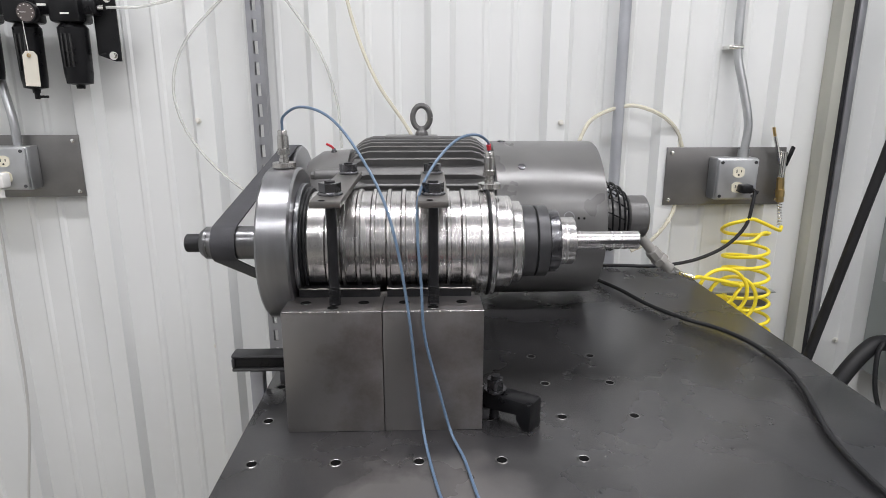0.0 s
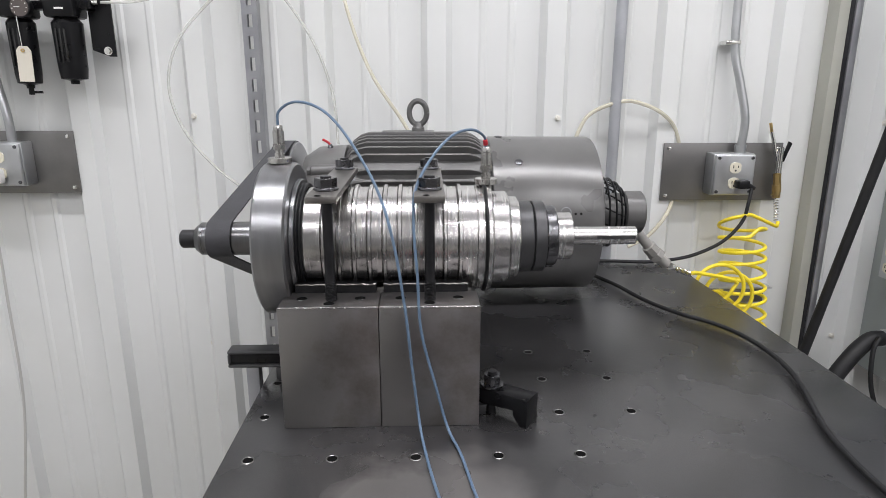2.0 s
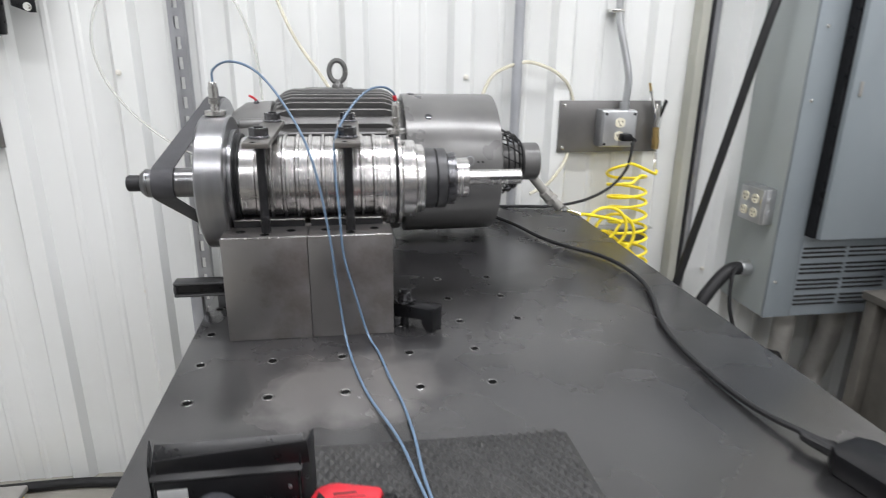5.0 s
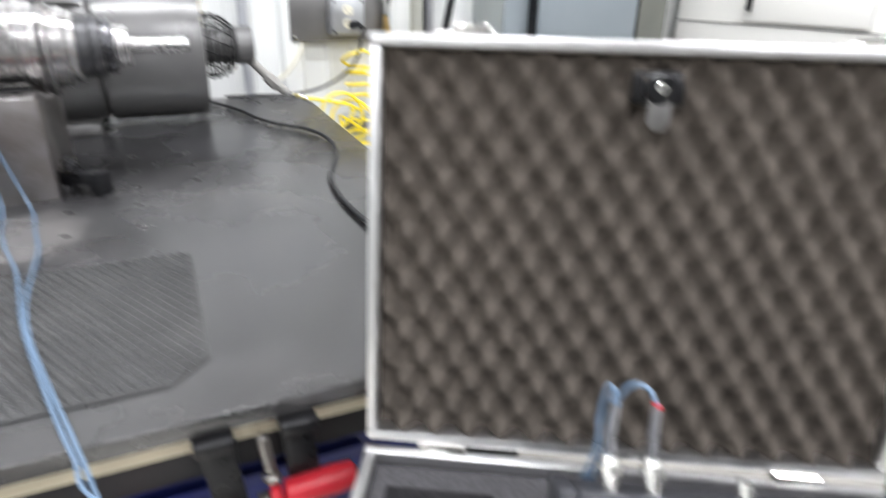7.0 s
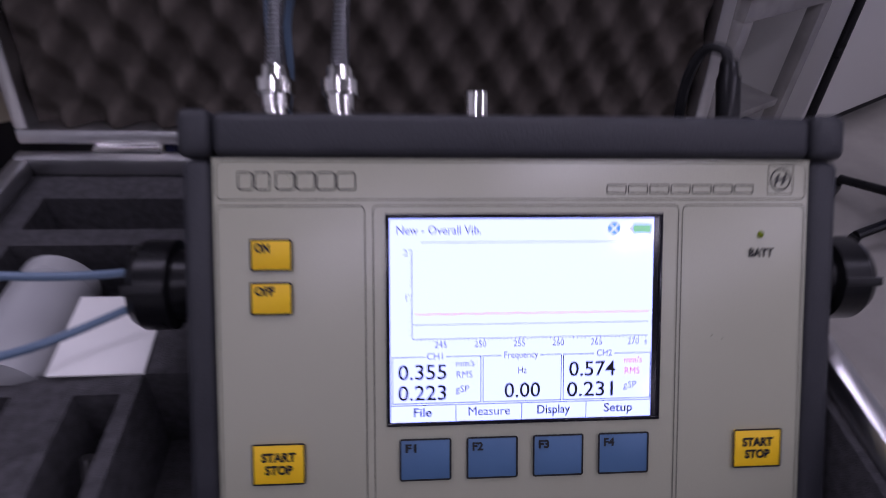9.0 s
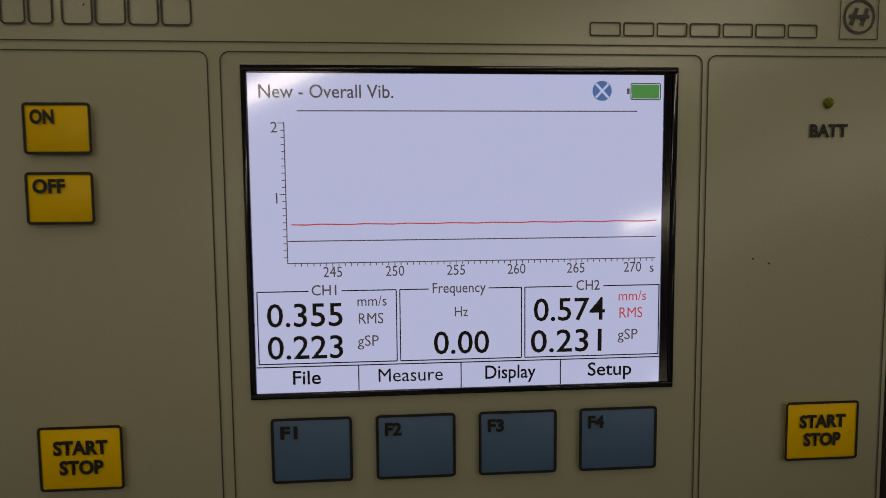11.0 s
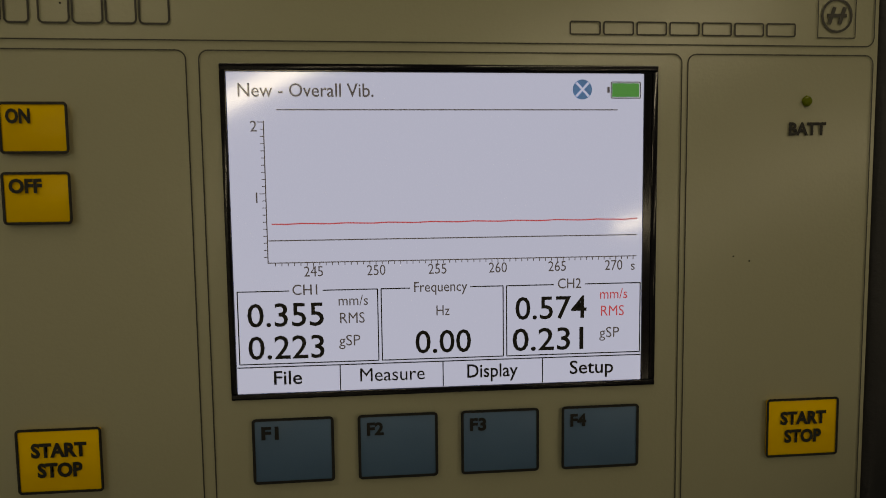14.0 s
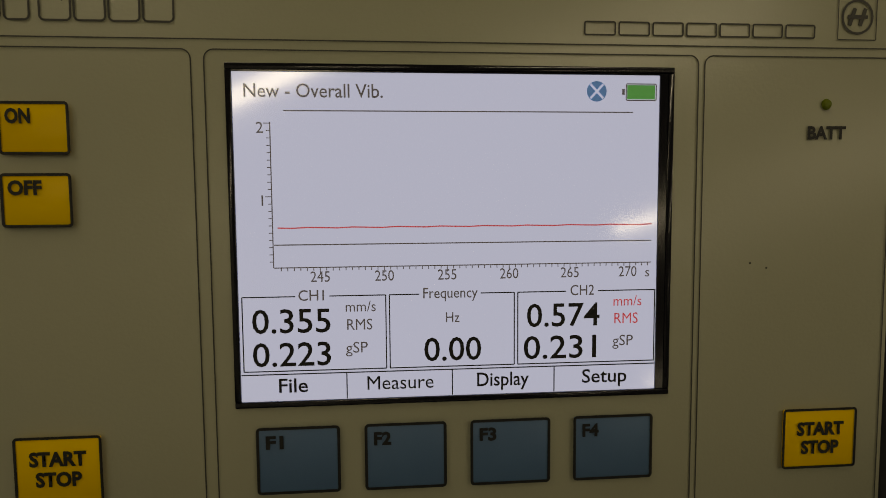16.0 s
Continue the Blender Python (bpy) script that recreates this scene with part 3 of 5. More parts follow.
part("hose", tube([(1.40, 1.60, 1.62), (1.30, 1.55, 1.58), (1.238, 1.52, 1.46), (1.166, 1.53, 1.10), (1.075, 1.55, 0.62), (1.0, 1.58, 0.2), (0.98, 1.58, 0.0125)], 0.0125, 12), BLACK_SOFT, k)

# ---- electrical cabinet ----
e = thing("electrical_cabinet", "grey enamelled electrical cabinet with a raised door and louvres", "electrical cabinet", pose(1.335, 1.46, 0.553))
W_, H_, D_ = 0.528, 1.35, 0.24
part("body", box(0.09, W_, 0.0, D_ - 0.012, 0, H_, 0.003), PANEL_GREY, e)
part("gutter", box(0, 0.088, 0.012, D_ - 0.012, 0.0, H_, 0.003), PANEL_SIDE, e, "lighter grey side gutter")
part("front_skin", box(0, 0.0885, 0.0, 0.011, 0.0, H_, 0.002), PANEL_GREY, e)
part("door", box(0.1, 0.474, -0.052, -0.001, 0.266, H_ - 0.05, 0.004), PANEL_GREY, e, "raised grey door")
# black strip stands in for shade on the raised door's left side
part("door_side_shade", box(0.088, 0.0995, -0.034, -0.001, 0.268, H_ - 0.052), BLACK, e, "black strip painted as shade beside the door")
# shaded gap between cabinet and column, painted as a black strip
part("side_gap_shade", box(W_ + 0.0005, W_ + 0.014, 0.004, D_ - 0.03, 0.0, H_), BLACK, e, "black strip painted for the shaded gap")
for col in range(2):
    for row in range(4):
        for k in range(3):
            x = 0.095 + col * 0.16
            part("louvre_slot", box(x, x + 0.145, -0.0025, -0.0005, 0.222 - row * 0.052 - k * 0.014, 0.2275 - row * 0.052 - k * 0.014), INK, e)
for sx, sz in ((0.022, 0.664), (0.03, 0.862), (0.02, 0.12), (0.49, 0.14), (0.496, 0.655), (0.502, 0.85)):
    part("screw", moved(lathe([(0, 0.006), (-0.003, 0.005), (-0.004, 0.002)], "y", 12), pose(sx, -0.0005, sz)), CHROME, e)
part("door_catch", box(0.12, 0.13, -0.0555, -0.0525, 0.68, 0.72, 0.001), STAND, e)
q = thing("quad_outlet", "galvanised box with four ivory receptacles", "electrical outlet", pose(1.355, 1.55, 0.9))
part("box", box(-0.055, -0.0205, -0.055, 0.055, -0.055, 0.055, 0.003), GALV, q)
part("cover", box(-0.064, -0.0555, -0.053, 0.053, -0.053, 0.053, 0.003), GALV, q)
for dy in (-0.022, 0.024):
    for dz in (-0.022, 0.022):
        outlet_face(q, -0.0643, dy, dz, -90)
part("knockout", join(cyl((-0.0375, -0.058, 0.02), (-0.0375, -0.0552, 0.02), 0.011), cyl((-0.0375, -0.058, -0.02), (-0.0375, -0.0552, -0.02), 0.011)), GALV, q)
f = thing("flex_conduit", "black flexible conduit with a steel fitting below the cabinet", "conduit", pose(0, 0, 0))
part("fitting", cyl((1.30, 1.56, 0.685), (1.334, 1.56, 0.685), 0.024, 20, 0.003), GALV, f)
part("conduit", tube([(1.30, 1.56, 0.685), (1.26, 1.555, 0.68), (1.20, 1.54, 0.63), (1.15, 1.53, 0.55), (1.12, 1.53, 0.4), (1.11, 1.54, 0.02)], 0.021, 14), BLACK_SOFT, f)
f = thing("loose_cable", "thin black cable looped over the conduit", "cable", pose(0, 0, 0))
part("cable", tube([(1.27, 1.53, 0.70), (1.25, 1.52, 0.66), (1.25, 1.5, 0.56), (1.30, 1.49, 0.46), (1.42, 1.5, 0.41), (1.5, 1.55, 0.36), (1.6, 1.6, 0.2), (1.62, 1.6, 0.005)], 0.006, 8), BLACK_SOFT, f)
for nx, r in ((1.52, 0.035), (1.70, 0.04)):
    f = thing("grey_pipe", "large grey conduit rising into the cabinet bottom", "conduit", pose(nx, 1.585, 0), "conduits under the cabinet")
    part("pipe", tube([(0, 0, 0.552), (0, 0, 0.4), (-0.01 if nx < 1.6 else -0.05, 0.0, 0.2), (-0.02 if nx < 1.6 else -0.1, 0, 0.0)], r, 20), STAND, f)
    part("locknut", cyl((0, 0, 0.525), (0, 0, 0.5525), r + 0.009, 20), GALV, f)
p = thing("steel_column", "dusty green-grey steel column beside the cabinet", "post", pose(2.0, 1.6, 0))
part("flange", box(-0.105, 0.115, -0.01, 0.01, 0, CEIL, 0.003), COLUMN, p)
part("web", box(-0.006, 0.006, 0.0105, 0.08, 0, CEIL), COLUMN, p)
part("cover_strip", box(0.03, 0.114, -0.016, -0.0105, 1.21, CEIL, 0.002), IVORY, p, "pale cover strip")
lc = thing("loose_cable", "thin black cable strung between cabinet and column", "cable", pose(0, 0, 0))
part("cable", tube([(1.864, 1.5, 0.882), (1.9, 1.55, 0.885), (1.96, 1.575, 0.882), (2.03, 1.583, 0.886)], 0.006, 8), BLACK_SOFT, lc)

# ---- white machine tool ----
m = thing("machine_tool", "white enclosed machine tool with panel seams and dark handles", "machine", pose(0, 0, 0))
FACE_Y = Matrix.Translation((2.2, 1.62, 0)) @ pose(0, 0, 0, 0, 0, -69.0)
part("enclosure", prism([(2.2, 1.62), (2.62, 0.54), (4.2, 0.54), (4.2, 1.62)], 0.05, 2.3, 0.01), MACHINE, m)
part("plinth", prism([(2.23, 1.6), (2.64, 0.57), (4.15, 0.57), (4.15, 1.6)], 0.0, 0.0495), TABLE_EDGE, m)
for z in (0.885, 1.098):
    part("seam", box(0.002, 1.155, -0.003, -0.0008, z, z + 0.0035), INK, m).matrix_local = FACE_Y
part("hatch", box(0.25, 0.66, -0.012, -0.001, 1.112, 1.272, 0.004), MACHINE, m).matrix_local = FACE_Y
part("hatch_gap", box(0.246, 0.664, -0.006, -0.0008, 1.2725, 1.279), INK, m).matrix_local = FACE_Y
part("handle", box(0.262, 0.282, -0.03, -0.0125, 1.145, 1.24, 0.006), BLACK, m).matrix_local = FACE_Y
part("handle", box(0.066, 0.152, -0.022, -0.001, 1.335, 1.43, 0.006), BLACK, m).matrix_local = FACE_Y
part("warning_label", box(0.455, 0.557, -0.0025, -0.0008, 0.935, 1.003), PAPER, m, "white and red warning label").matrix_local = FACE_Y
part("label_bar", box(0.46, 0.552, -0.0035, -0.0026, 0.968, 0.998), RED, m).matrix_local = FACE_Y

part("side_window", box(0.935, 1.145, -0.006, -0.001, 0.775, 1.7, 0.003), PANEL_GREY, m, "grey side panel").matrix_local = FACE_Y
part("blue_strip", box(0.9, 0.934, -0.012, -0.001, 0.782, 1.7, 0.003), BLUE_BIN, m, "bright blue edge strip").matrix_local = FACE_Y
part("ledge", box(0.9, 1.15, -0.03, -0.0085, 0.672, 0.7745, 0.006), MACHINE, m, "white ledge").matrix_local = FACE_Y

# ---- right-hand floor things ----
s = thing("work_stand", "worn grey steel stand with a thick black top", "stand", pose(2.25, 0.72, 0))
part("top", box(-0.23, 0.23, -0.2, 0.2, 0.60, 0.69, 0.008), BLACK, s, "thick black pad")
part("apron", ring_plate(-0.21, 0.21, -0.18, 0.18, 0.03, 0.53, 0.5995), STAND, s)
for lx in (-0.19, 0.19):
    for ly in (-0.16, 0.16):
        part("leg", box(lx - 0.022, lx + 0.022, ly - 0.022, ly + 0.022, 0.02, 0.5295, 0.003), STAND, s)
        part("foot", cyl((lx, ly, 0), (lx, ly, 0.0195), 0.02, 14), BLACK, s)
part("shelf", box(-0.165, 0.165, -0.17, 0.17, 0.2, 0.225, 0.003), STAND, s)
s = thing("black_prop", "thin black steel prop standing on the floor", "pole", pose(2.524, 0.473, 0))
part("pole", cyl((0, 0, 0.0), (0.05, 0.062, 1.15), 0.014, 12), BLACK, s)
s = thing("rolling_stool", "black legged rolling stool with a blue seat", "stool", pose(2.45, 0.02, 0))
for w in range(5):
    ca, sa = math.cos(radians(72 * w + 20)), math.sin(radians(72 * w + 20))
    part("leg", tube([(0.02 * ca, 0.02 * sa, 0.12), (0.26 * ca, 0.26 * sa, 0.065)], 0.014, 10, False), BLACK, s)
    part("caster", moved(lathe([(-0.012, 0.018), (-0.010, 0.025), (0.010, 0.025), (0.012, 0.018)], "y", 20), pose(0.26 * ca, 0.26 * sa, 0.025)), BLACK, s)
    part("fork", box(0.26 * ca - 0.008, 0.26 * ca + 0.008, 0.26 * sa - 0.015, 0.26 * sa + 0.015, 0.045, 0.064, 0.002), BLACK, s)
part("column", cyl((0, 0, 0.1), (0, 0, 0.25), 0.025, 16), BLACK, s)
part("seat", lathe([(0.25, 0.12), (0.255, 0.17), (0.29, 0.18), (0.31, 0.165), (0.315, 0.1)], "z", 40), BLUE_BIN, s, "blue padded seat")

mb = thing("grinder_pedestal", "dusty brown-grey steel pedestal with a round opening", "machine base", pose(1.84, 1.2, 0))
for lx in (-0.23, 0.23):
    for ly in (-0.12, 0.14):
        part("leg", box(lx - 0.02, lx + 0.02, ly - 0.02, ly + 0.02, 0.0, 0.645, 0.003), PEDESTAL, mb)
part("top", box(-0.26, 0.26, -0.15, 0.17, 0.6455, 0.67, 0.004), PEDESTAL, mb)
part("back_panel", box(-0.208, 0.208, 0.1205, 0.126, 0.05, 0.645, 0.002), PEDESTAL, mb)
for sx in (-0.215, 0.209):
    part("end_panel", box(sx, sx + 0.006, -0.0995, 0.1195, 0.02, 0.645, 0.001), PEDESTAL, mb)
part("shelf", box(-0.208, 0.208, -0.14, 0.12, 0.44, 0.465, 0.004), PEDESTAL, mb)
part("side_panel", box(-0.2, 0.2, -0.118, -0.112, 0.05, 0.4395, 0.002), PEDESTAL, mb)
part("opening", moved(lathe([(-0.119, 0.06), (-0.121, 0.06)], "y", 32), pose(-0.06, 0, 0.33)), HOLE, mb, "round dark opening")
for bz in (0.5, 0.58):
    part("bolt", moved(lathe([(-0.1405, 0.009), (-0.147, 0.007)], "y", 12), pose(-0.23, 0, bz)), GALV, mb)
bx = thing("black_housing", "black boxy drive housing standing on the pedestal", "housing", pose(1.86, 1.2, 0.6705))
part("body", box(-0.16, 0.2, -0.1, 0.12, 0.0, 0.12, 0.012), BLACK, bx)
part("lid", box(-0.17, 0.21, -0.11, 0.13, 0.1205, 0.14, 0.006), BLACK, bx)
fc = thing("floor_hose", "black hose lying along the foot of the wall", "hose", pose(0, 0, 0))
part("hose", tube([(-2.1, 1.6, 0.016), (-1.5, 1.63, 0.016), (-0.9, 1.655, 0.016), (-0.65, 1.64, 0.016), (-0.3, 1.62, 0.016), (0.2, 1.6, 0.016)], 0.016, 12), BLACK_SOFT, fc)
ys = thing("yellow_case", "small yellow and grey plastic case on the floor", "case", pose(-0.98, 1.5, 0))
part("body", box(-0.09, 0.06, -0.08, 0.06, 0, 0.07, 0.01), YELLOW, ys)
part("lid", box(-0.08, 0.07, -0.07, 0.07, 0.0705, 0.09, 0.006), STAND, ys)

# ---- steel table ----
TX0, TX1, TY0, TY1, TZ = -0.188, 0.708, 0.125, 1.60, 0.9
tb = thing("welding_table", "dark steel plate table with rows of drilled holes", "table", pose(0, 0, 0))
GX = [-0.2532 + 0.1016 * i for i in range(1, 10)]
GY = [0.615 + 0.1016 * i for i in range(-4, 10)]
HOLES = [(x, y) for n, x in enumerate(GX[:6]) for y in GY if 0.6 < y < 1.05 and (n < 5 or y > 0.8)] + [(0.527, 0.32)]
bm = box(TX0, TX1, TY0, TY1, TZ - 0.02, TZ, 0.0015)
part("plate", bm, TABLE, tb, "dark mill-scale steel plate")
for x, y in HOLES:
    x -= 0.005 + 0.045 * (y - 0.717) if y > 0.5 else 0.0
    if (-0.13 < x < 0.13 and 0.78 < y < 1.06):
        continue
    hm = part("hole", moved(lathe([(0.0002, 0.0062), (0.0007, 0.0071), (0.0001, 0.0081)], "z", 20, False), pose(x, y, TZ)), HOLE_RIM, tb)
    part("hole_bottom", moved(lathe([(0.0001, 0.006), (0.0003, 0.006)], "z", 20), pose(x, y, TZ)), HOLE, hm)
part("apron", box(TX0 + 0.03, TX1 - 0.03, TY0 + 0.04, TY0 + 0.06, 0.80, TZ - 0.0205), TABLE_EDGE, tb)
part("edge_strip", box(TX0 + 0.02, TX1 - 0.02, TY0 + 0.022, TY0 + 0.0395, 0.848, 0.872, 0.001), CREAM, tb, "cream wooden edge strip")
for x in (TX0 + 0.06, TX1 - 0.06):
    for y in (TY0 + 0.11, TY1 - 0.08):
        part("leg", box(x - 0.04, x + 0.04, y - 0.04, y + 0.04, 0, TZ - 0.0205, 0.004), TABLE_EDGE, tb)
tc_ = thing("tool_chest", "navy blue steel tool chest under the table", "tool chest", pose(0.27, 0.62, 0))
part("body", box(-0.3, 0.3, -0.38, 0.3, 0.05, 0.78, 0.006), NAVY, tc_)
for k in range(4):
    part("drawer", box(-0.285, 0.285, -0.395, -0.3805, 0.09 + 0.17 * k, 0.245 + 0.17 * k, 0.004), NAVY, tc_)
    part("pull", box(-0.2, 0.2, -0.408, -0.3955, 0.215 + 0.17 * k, 0.23 + 0.17 * k, 0.003), NAVY, tc_)
part("base", box(-0.28, 0.28, -0.36, 0.28, 0, 0.0495), TABLE_EDGE, tc_)


def f_clamp(x, lean, h0, h1, drop):
    """A bar clamp hung on the table front; its screw handle spans h0 to h1."""
    c = thing("bar_clamp", "black bar clamp with a red handle hung on the table edge", "clamp", pose(x, TY0 + 0.012, 0.868), "clamps hung on the table front")
    part("bar", moved(box(-0.0155, 0.0155, -0.005, 0.005, -0.15, 0.0, 0.001), pose(0, 0, 0, 0, lean, 0)), BLACK, c)
    part("jaw", box(-0.018, 0.018, -0.024, 0.006, -0.004, 0.01, 0.003), BLACK, c)
    part("sliding_arm", box(min(h0, 0) + 0.01, 0.035, -0.016, -0.0055, drop - 0.012, drop + 0.012, 0.004), BLACK, c)
    part("screw", cyl((h0 - 0.11, -0.012, drop - 0.022), (h1, -0.012, drop), 0.005, 12), ROD, c, "dark threaded screw")
    w = h1 - h0
    part("handle", moved(lathe([(0, 0.008), (0.003, 0.0135), (w * 0.3, 0.0145), (w * 0.7, 0.0155), (w - 0.004, 0.014), (w, 0.008)], "x", 18), pose(h0, -0.012, drop)), RED, c, "red screw handle")
    part("ferrule", cyl((h0 - 0.024, -0.012, drop - 0.003), (h0 - 0.0125, -0.012, drop - 0.002), 0.0095, 14, 0.001), CHROME, c)
    part("pad", moved(lathe([(0, 0.013), (0.005, 0.0155), (0.01, 0.012)], "x", 20), pose(h0 - 0.012, -0.012, drop - 0.001)), RED, c, "red collar")
    part("screw_end", cyl((h0 - 0.122, -0.012, drop - 0.025), (h0 - 0.108, -0.012, drop - 0.0215), 0.009, 14, 0.002), CHROME, c)
    return c


bc = f_clamp(0.384, -3, -0.02, 0.055, -0.082)
part("locking_lever", join(cyl((-0.034, -0.012, -0.002), (-0.03, -0.016, -0.045), 0.006, 12, 0.002), cyl((-0.03, -0.018, -0.045), (-0.03, -0.018, -0.056), 0.0085, 14, 0.003)), BAR, bc, "dull steel lever")
f_clamp(0.308, -5, -0.125, -0.04, -0.108)

# rubber mat with diamond ribs
mt = thing("rubber_mat", "black ribbed rubber mat with clipped corners on the table", "mat", pose(0, 0, TZ))
mp_ = [(-0.10, 0.18), (0.279, 0.182), (0.318, 0.219), (0.315, 0.485), (0.005, 0.497), (-0.10, 0.497)]
part("sheet", prism(mp_, 0.0003, 0.003, 0.0006), MAT, mt)


def inside(x, y):
    return -0.095 < x < 0.31 and 0.188 < y < 0.484 and x - y < 0.09


bm = bmesh.new()
cs = 0.0112
for i in range(-10, 30):
    for j in range(17, 50):
        x, y = i * cs + (cs / 2 if j % 2 else 0), j * cs * 0.9
        if not inside(x, y):
            continue
        top = bm.verts.new((x, y, 0.0062))
        base = [bm.verts.new((x + dx, y + dy, 0.003)) for dx, dy in ((-0.0052, 0), (0, -0.0076), (0.0052, 0), (0, 0.0076))]
        for k in range(4):
            bm.faces.new((base[k], base[(k + 1) % 4], top))
tagged(part("tread", bm, MAT, mt, "", 0), kind="stuff")

# the analyser's pose: face turned to the side and leaning back
DEV = Matrix.Translation((0.5745, -0.1714, 0.9225)) @ pose(0, 0, 0, 90 - 36.5, 0, -29.5)


def dev(u, v, w):
    return tuple(DEV @ Vector((u, v, w)))


# ---- precision blocks and clamped spindle ----
def riser_block(x0, x1):
    b = thing("riser_block", "ground steel riser block with light rust stains on the table", "steel block", pose((x0 + x1) / 2, 0.92, TZ), "riser blocks")
    w = (x1 - x0) / 2
    d, hgt, notch = 0.132, 0.169, 0.07
    prof = [(-d, 0), (d, 0), (d, hgt), (notch, hgt), (0.045, hgt - 0.026), (-0.045, hgt - 0.026), (-notch, hgt), (-d, hgt)]
    bm = prism(prof, -w, w, 0.0013)
    moved(bm, Matrix(((0, 0, 1, 0), (1, 0, 0, 0), (0, 1, 0, 0), (0, 0, 0, 1))))
    part("body", bm, BLOCK, b)
    # highlight on the top front edge, put in as a brighter steel line
    part("pale_edge", cyl((-w + 0.001, -d + 0.0006, hgt - 0.0006), (w - 0.001, -d + 0.0006, hgt - 0.0006), 0.0011, 8), STEEL, b, "bright line painted as the edge highlight")
    for hx in (-0.038, 0.038):
        for hy in (-0.098, 0.098):
            h_ = part("tapped_hole", moved(lathe([(0.0002, 0.0078), (0.0006, 0.0072)], "z", 20, False), pose(hx, hy, hgt)), HOLE_RIM, b)
            part("hole_bottom", moved(lathe([(0.0002, 0.0072), (0.0004, 0.0072)], "z", 20), pose(hx, hy, hgt)), HOLE, h_)
    h_ = part("tapped_hole", moved(lathe([(0.0002, 0.0078), (0.0006, 0.0072)], "z", 20, False), pose(0, -0.118, hgt)), HOLE_RIM, b)
    part("hole_bottom", moved(lathe([(0.0002, 0.0072), (0.0004, 0.0072)], "z", 20), pose(0, -0.118, hgt)), HOLE, h_)
    return b


riser_block(-0.1275, 0.0003)
riser_block(0.0009, 0.1305)
for x0, x1 in ((-0.115, -0.006), (0.004, 0.118)):
    s = thing("rubber_strip", "black rubber strip with a wavy grey edge under the spindle", "rubber strip", pose(0, 0.92, TZ + 0.169))
    n = 44
    wave = [(x0 + (x1 - x0) * k / n, 0.0007 * noise.noise(Vector((k * 0.45, x0 * 50, 0))) + 0.0002 * math.sin(k * 1.1)) for k in range(n + 1)]
    bm = bmesh.new()
    row = [[bm.verts.new((x, -y, max(0.0003, z + (dz if z > 0.006 else 0)))) for y, z in ((0.0742, 0.0003), (0.0742, 0.0065), (0.0735, 0.0118), (0.058, 0.0122), (0.058, 0.0003))] for x, dz in wave]
    for a_, b_ in zip(row, row[1:]):
        for k in range(4):
            bm.faces.new((a_[k], a_[k + 1], b_[k + 1], b_[k]))
    for r_ in (row[0], row[-1]):
        bm.faces.new(r_)
    part("strip", bm, RUBBER, s)
    part("pale_edge", tube([(x, -0.0738, 0.0115 + 1.2 * dz) for x, dz in wave], 0.0011, 6, False), BAR, s, "thin grey wavy edge")

AY, AZ = 0.922, 1.128
sp = thing("spindle", "machined steel cartridge spindle with grooves clamped on riser blocks", "machine spindle", pose(0, AY, AZ))
part("flange", lathe(steps((-0.163, -0.119, 0.108), bev=0.003)), STEEL_DULL, sp, "thick turned steel flange")
part("neck", lathe(steps((-0.119, -0.112, 0.085), (-0.112, -0.108, 0.078))), STEEL_DULL, sp)
lands, xx = [], -0.108
for k in range(10):
    rib = -0.0756 + 0.0205 * k
    lands += [(xx, rib - 0.0038, 0.0732 - 0.0006 * (k % 3 == 1)), (rib - 0.0038, rib - 0.0024, 0.0702), (rib - 0.0024, rib + 0.0024, 0.0768)]
    xx = rib + 0.0024
lands += [(xx, 0.132, 0.0742), (0.132, 0.143, 0.0755)]
part("barrel", lathe(steps(*lands, bev=0.0006), seg=96), STEEL, sp, "grooved bright steel barrel")
for x in (-0.1105, -0.1055, 0.1445):
    part("o_ring", lathe([(x + 0.0028 * math.cos(w), 0.0765 + 0.003 * math.sin(w)) for w in [2 * math.pi * k / 10 for k in range(11)]], close=False), RUBBER, sp, "black o-ring")
part("front_cap", lathe(steps((0.1435, 0.1535, 0.0775), (0.1535, 0.178, 0.066), (0.178, 0.193, 0.0585), bev=0.002)), STEEL, sp)
part("black_nut", lathe(steps((0.1932, 0.2125, 0.0518), (0.2125, 0.2145, 0.049), (0.2145, 0.231, 0.0518), bev=0.001)), BLACK_STEEL, sp, "blackened lock rings")
part("collar", lathe(steps((0.2312, 0.248, 0.0455), bev=0.002)), DARK_NUT, sp, "dark polished collar")
part("nose_ring", lathe(steps((0.2482, 0.272, 0.0345), bev=0.0015)), STEEL, sp)
part("nose_shaft", lathe(steps((0.272, 0.370, 0.0132), bev=0.0015)), STEEL, sp)
part("keyway", box(0.31, 0.366, -0.0134, -0.0125, -0.0025, 0.0025), BLACK_STEEL, sp)
part("drive_shaft", lathe([(-0.265, 0.018), (-0.258, 0.0235), (-0.163, 0.0245)]), SHAFT_STEEL, sp, "steel drive shaft")
part("shaft_tip", lathe(steps((-0.288, -0.2655, 0.0132), bev=0.002)), TABLE_EDGE, sp)


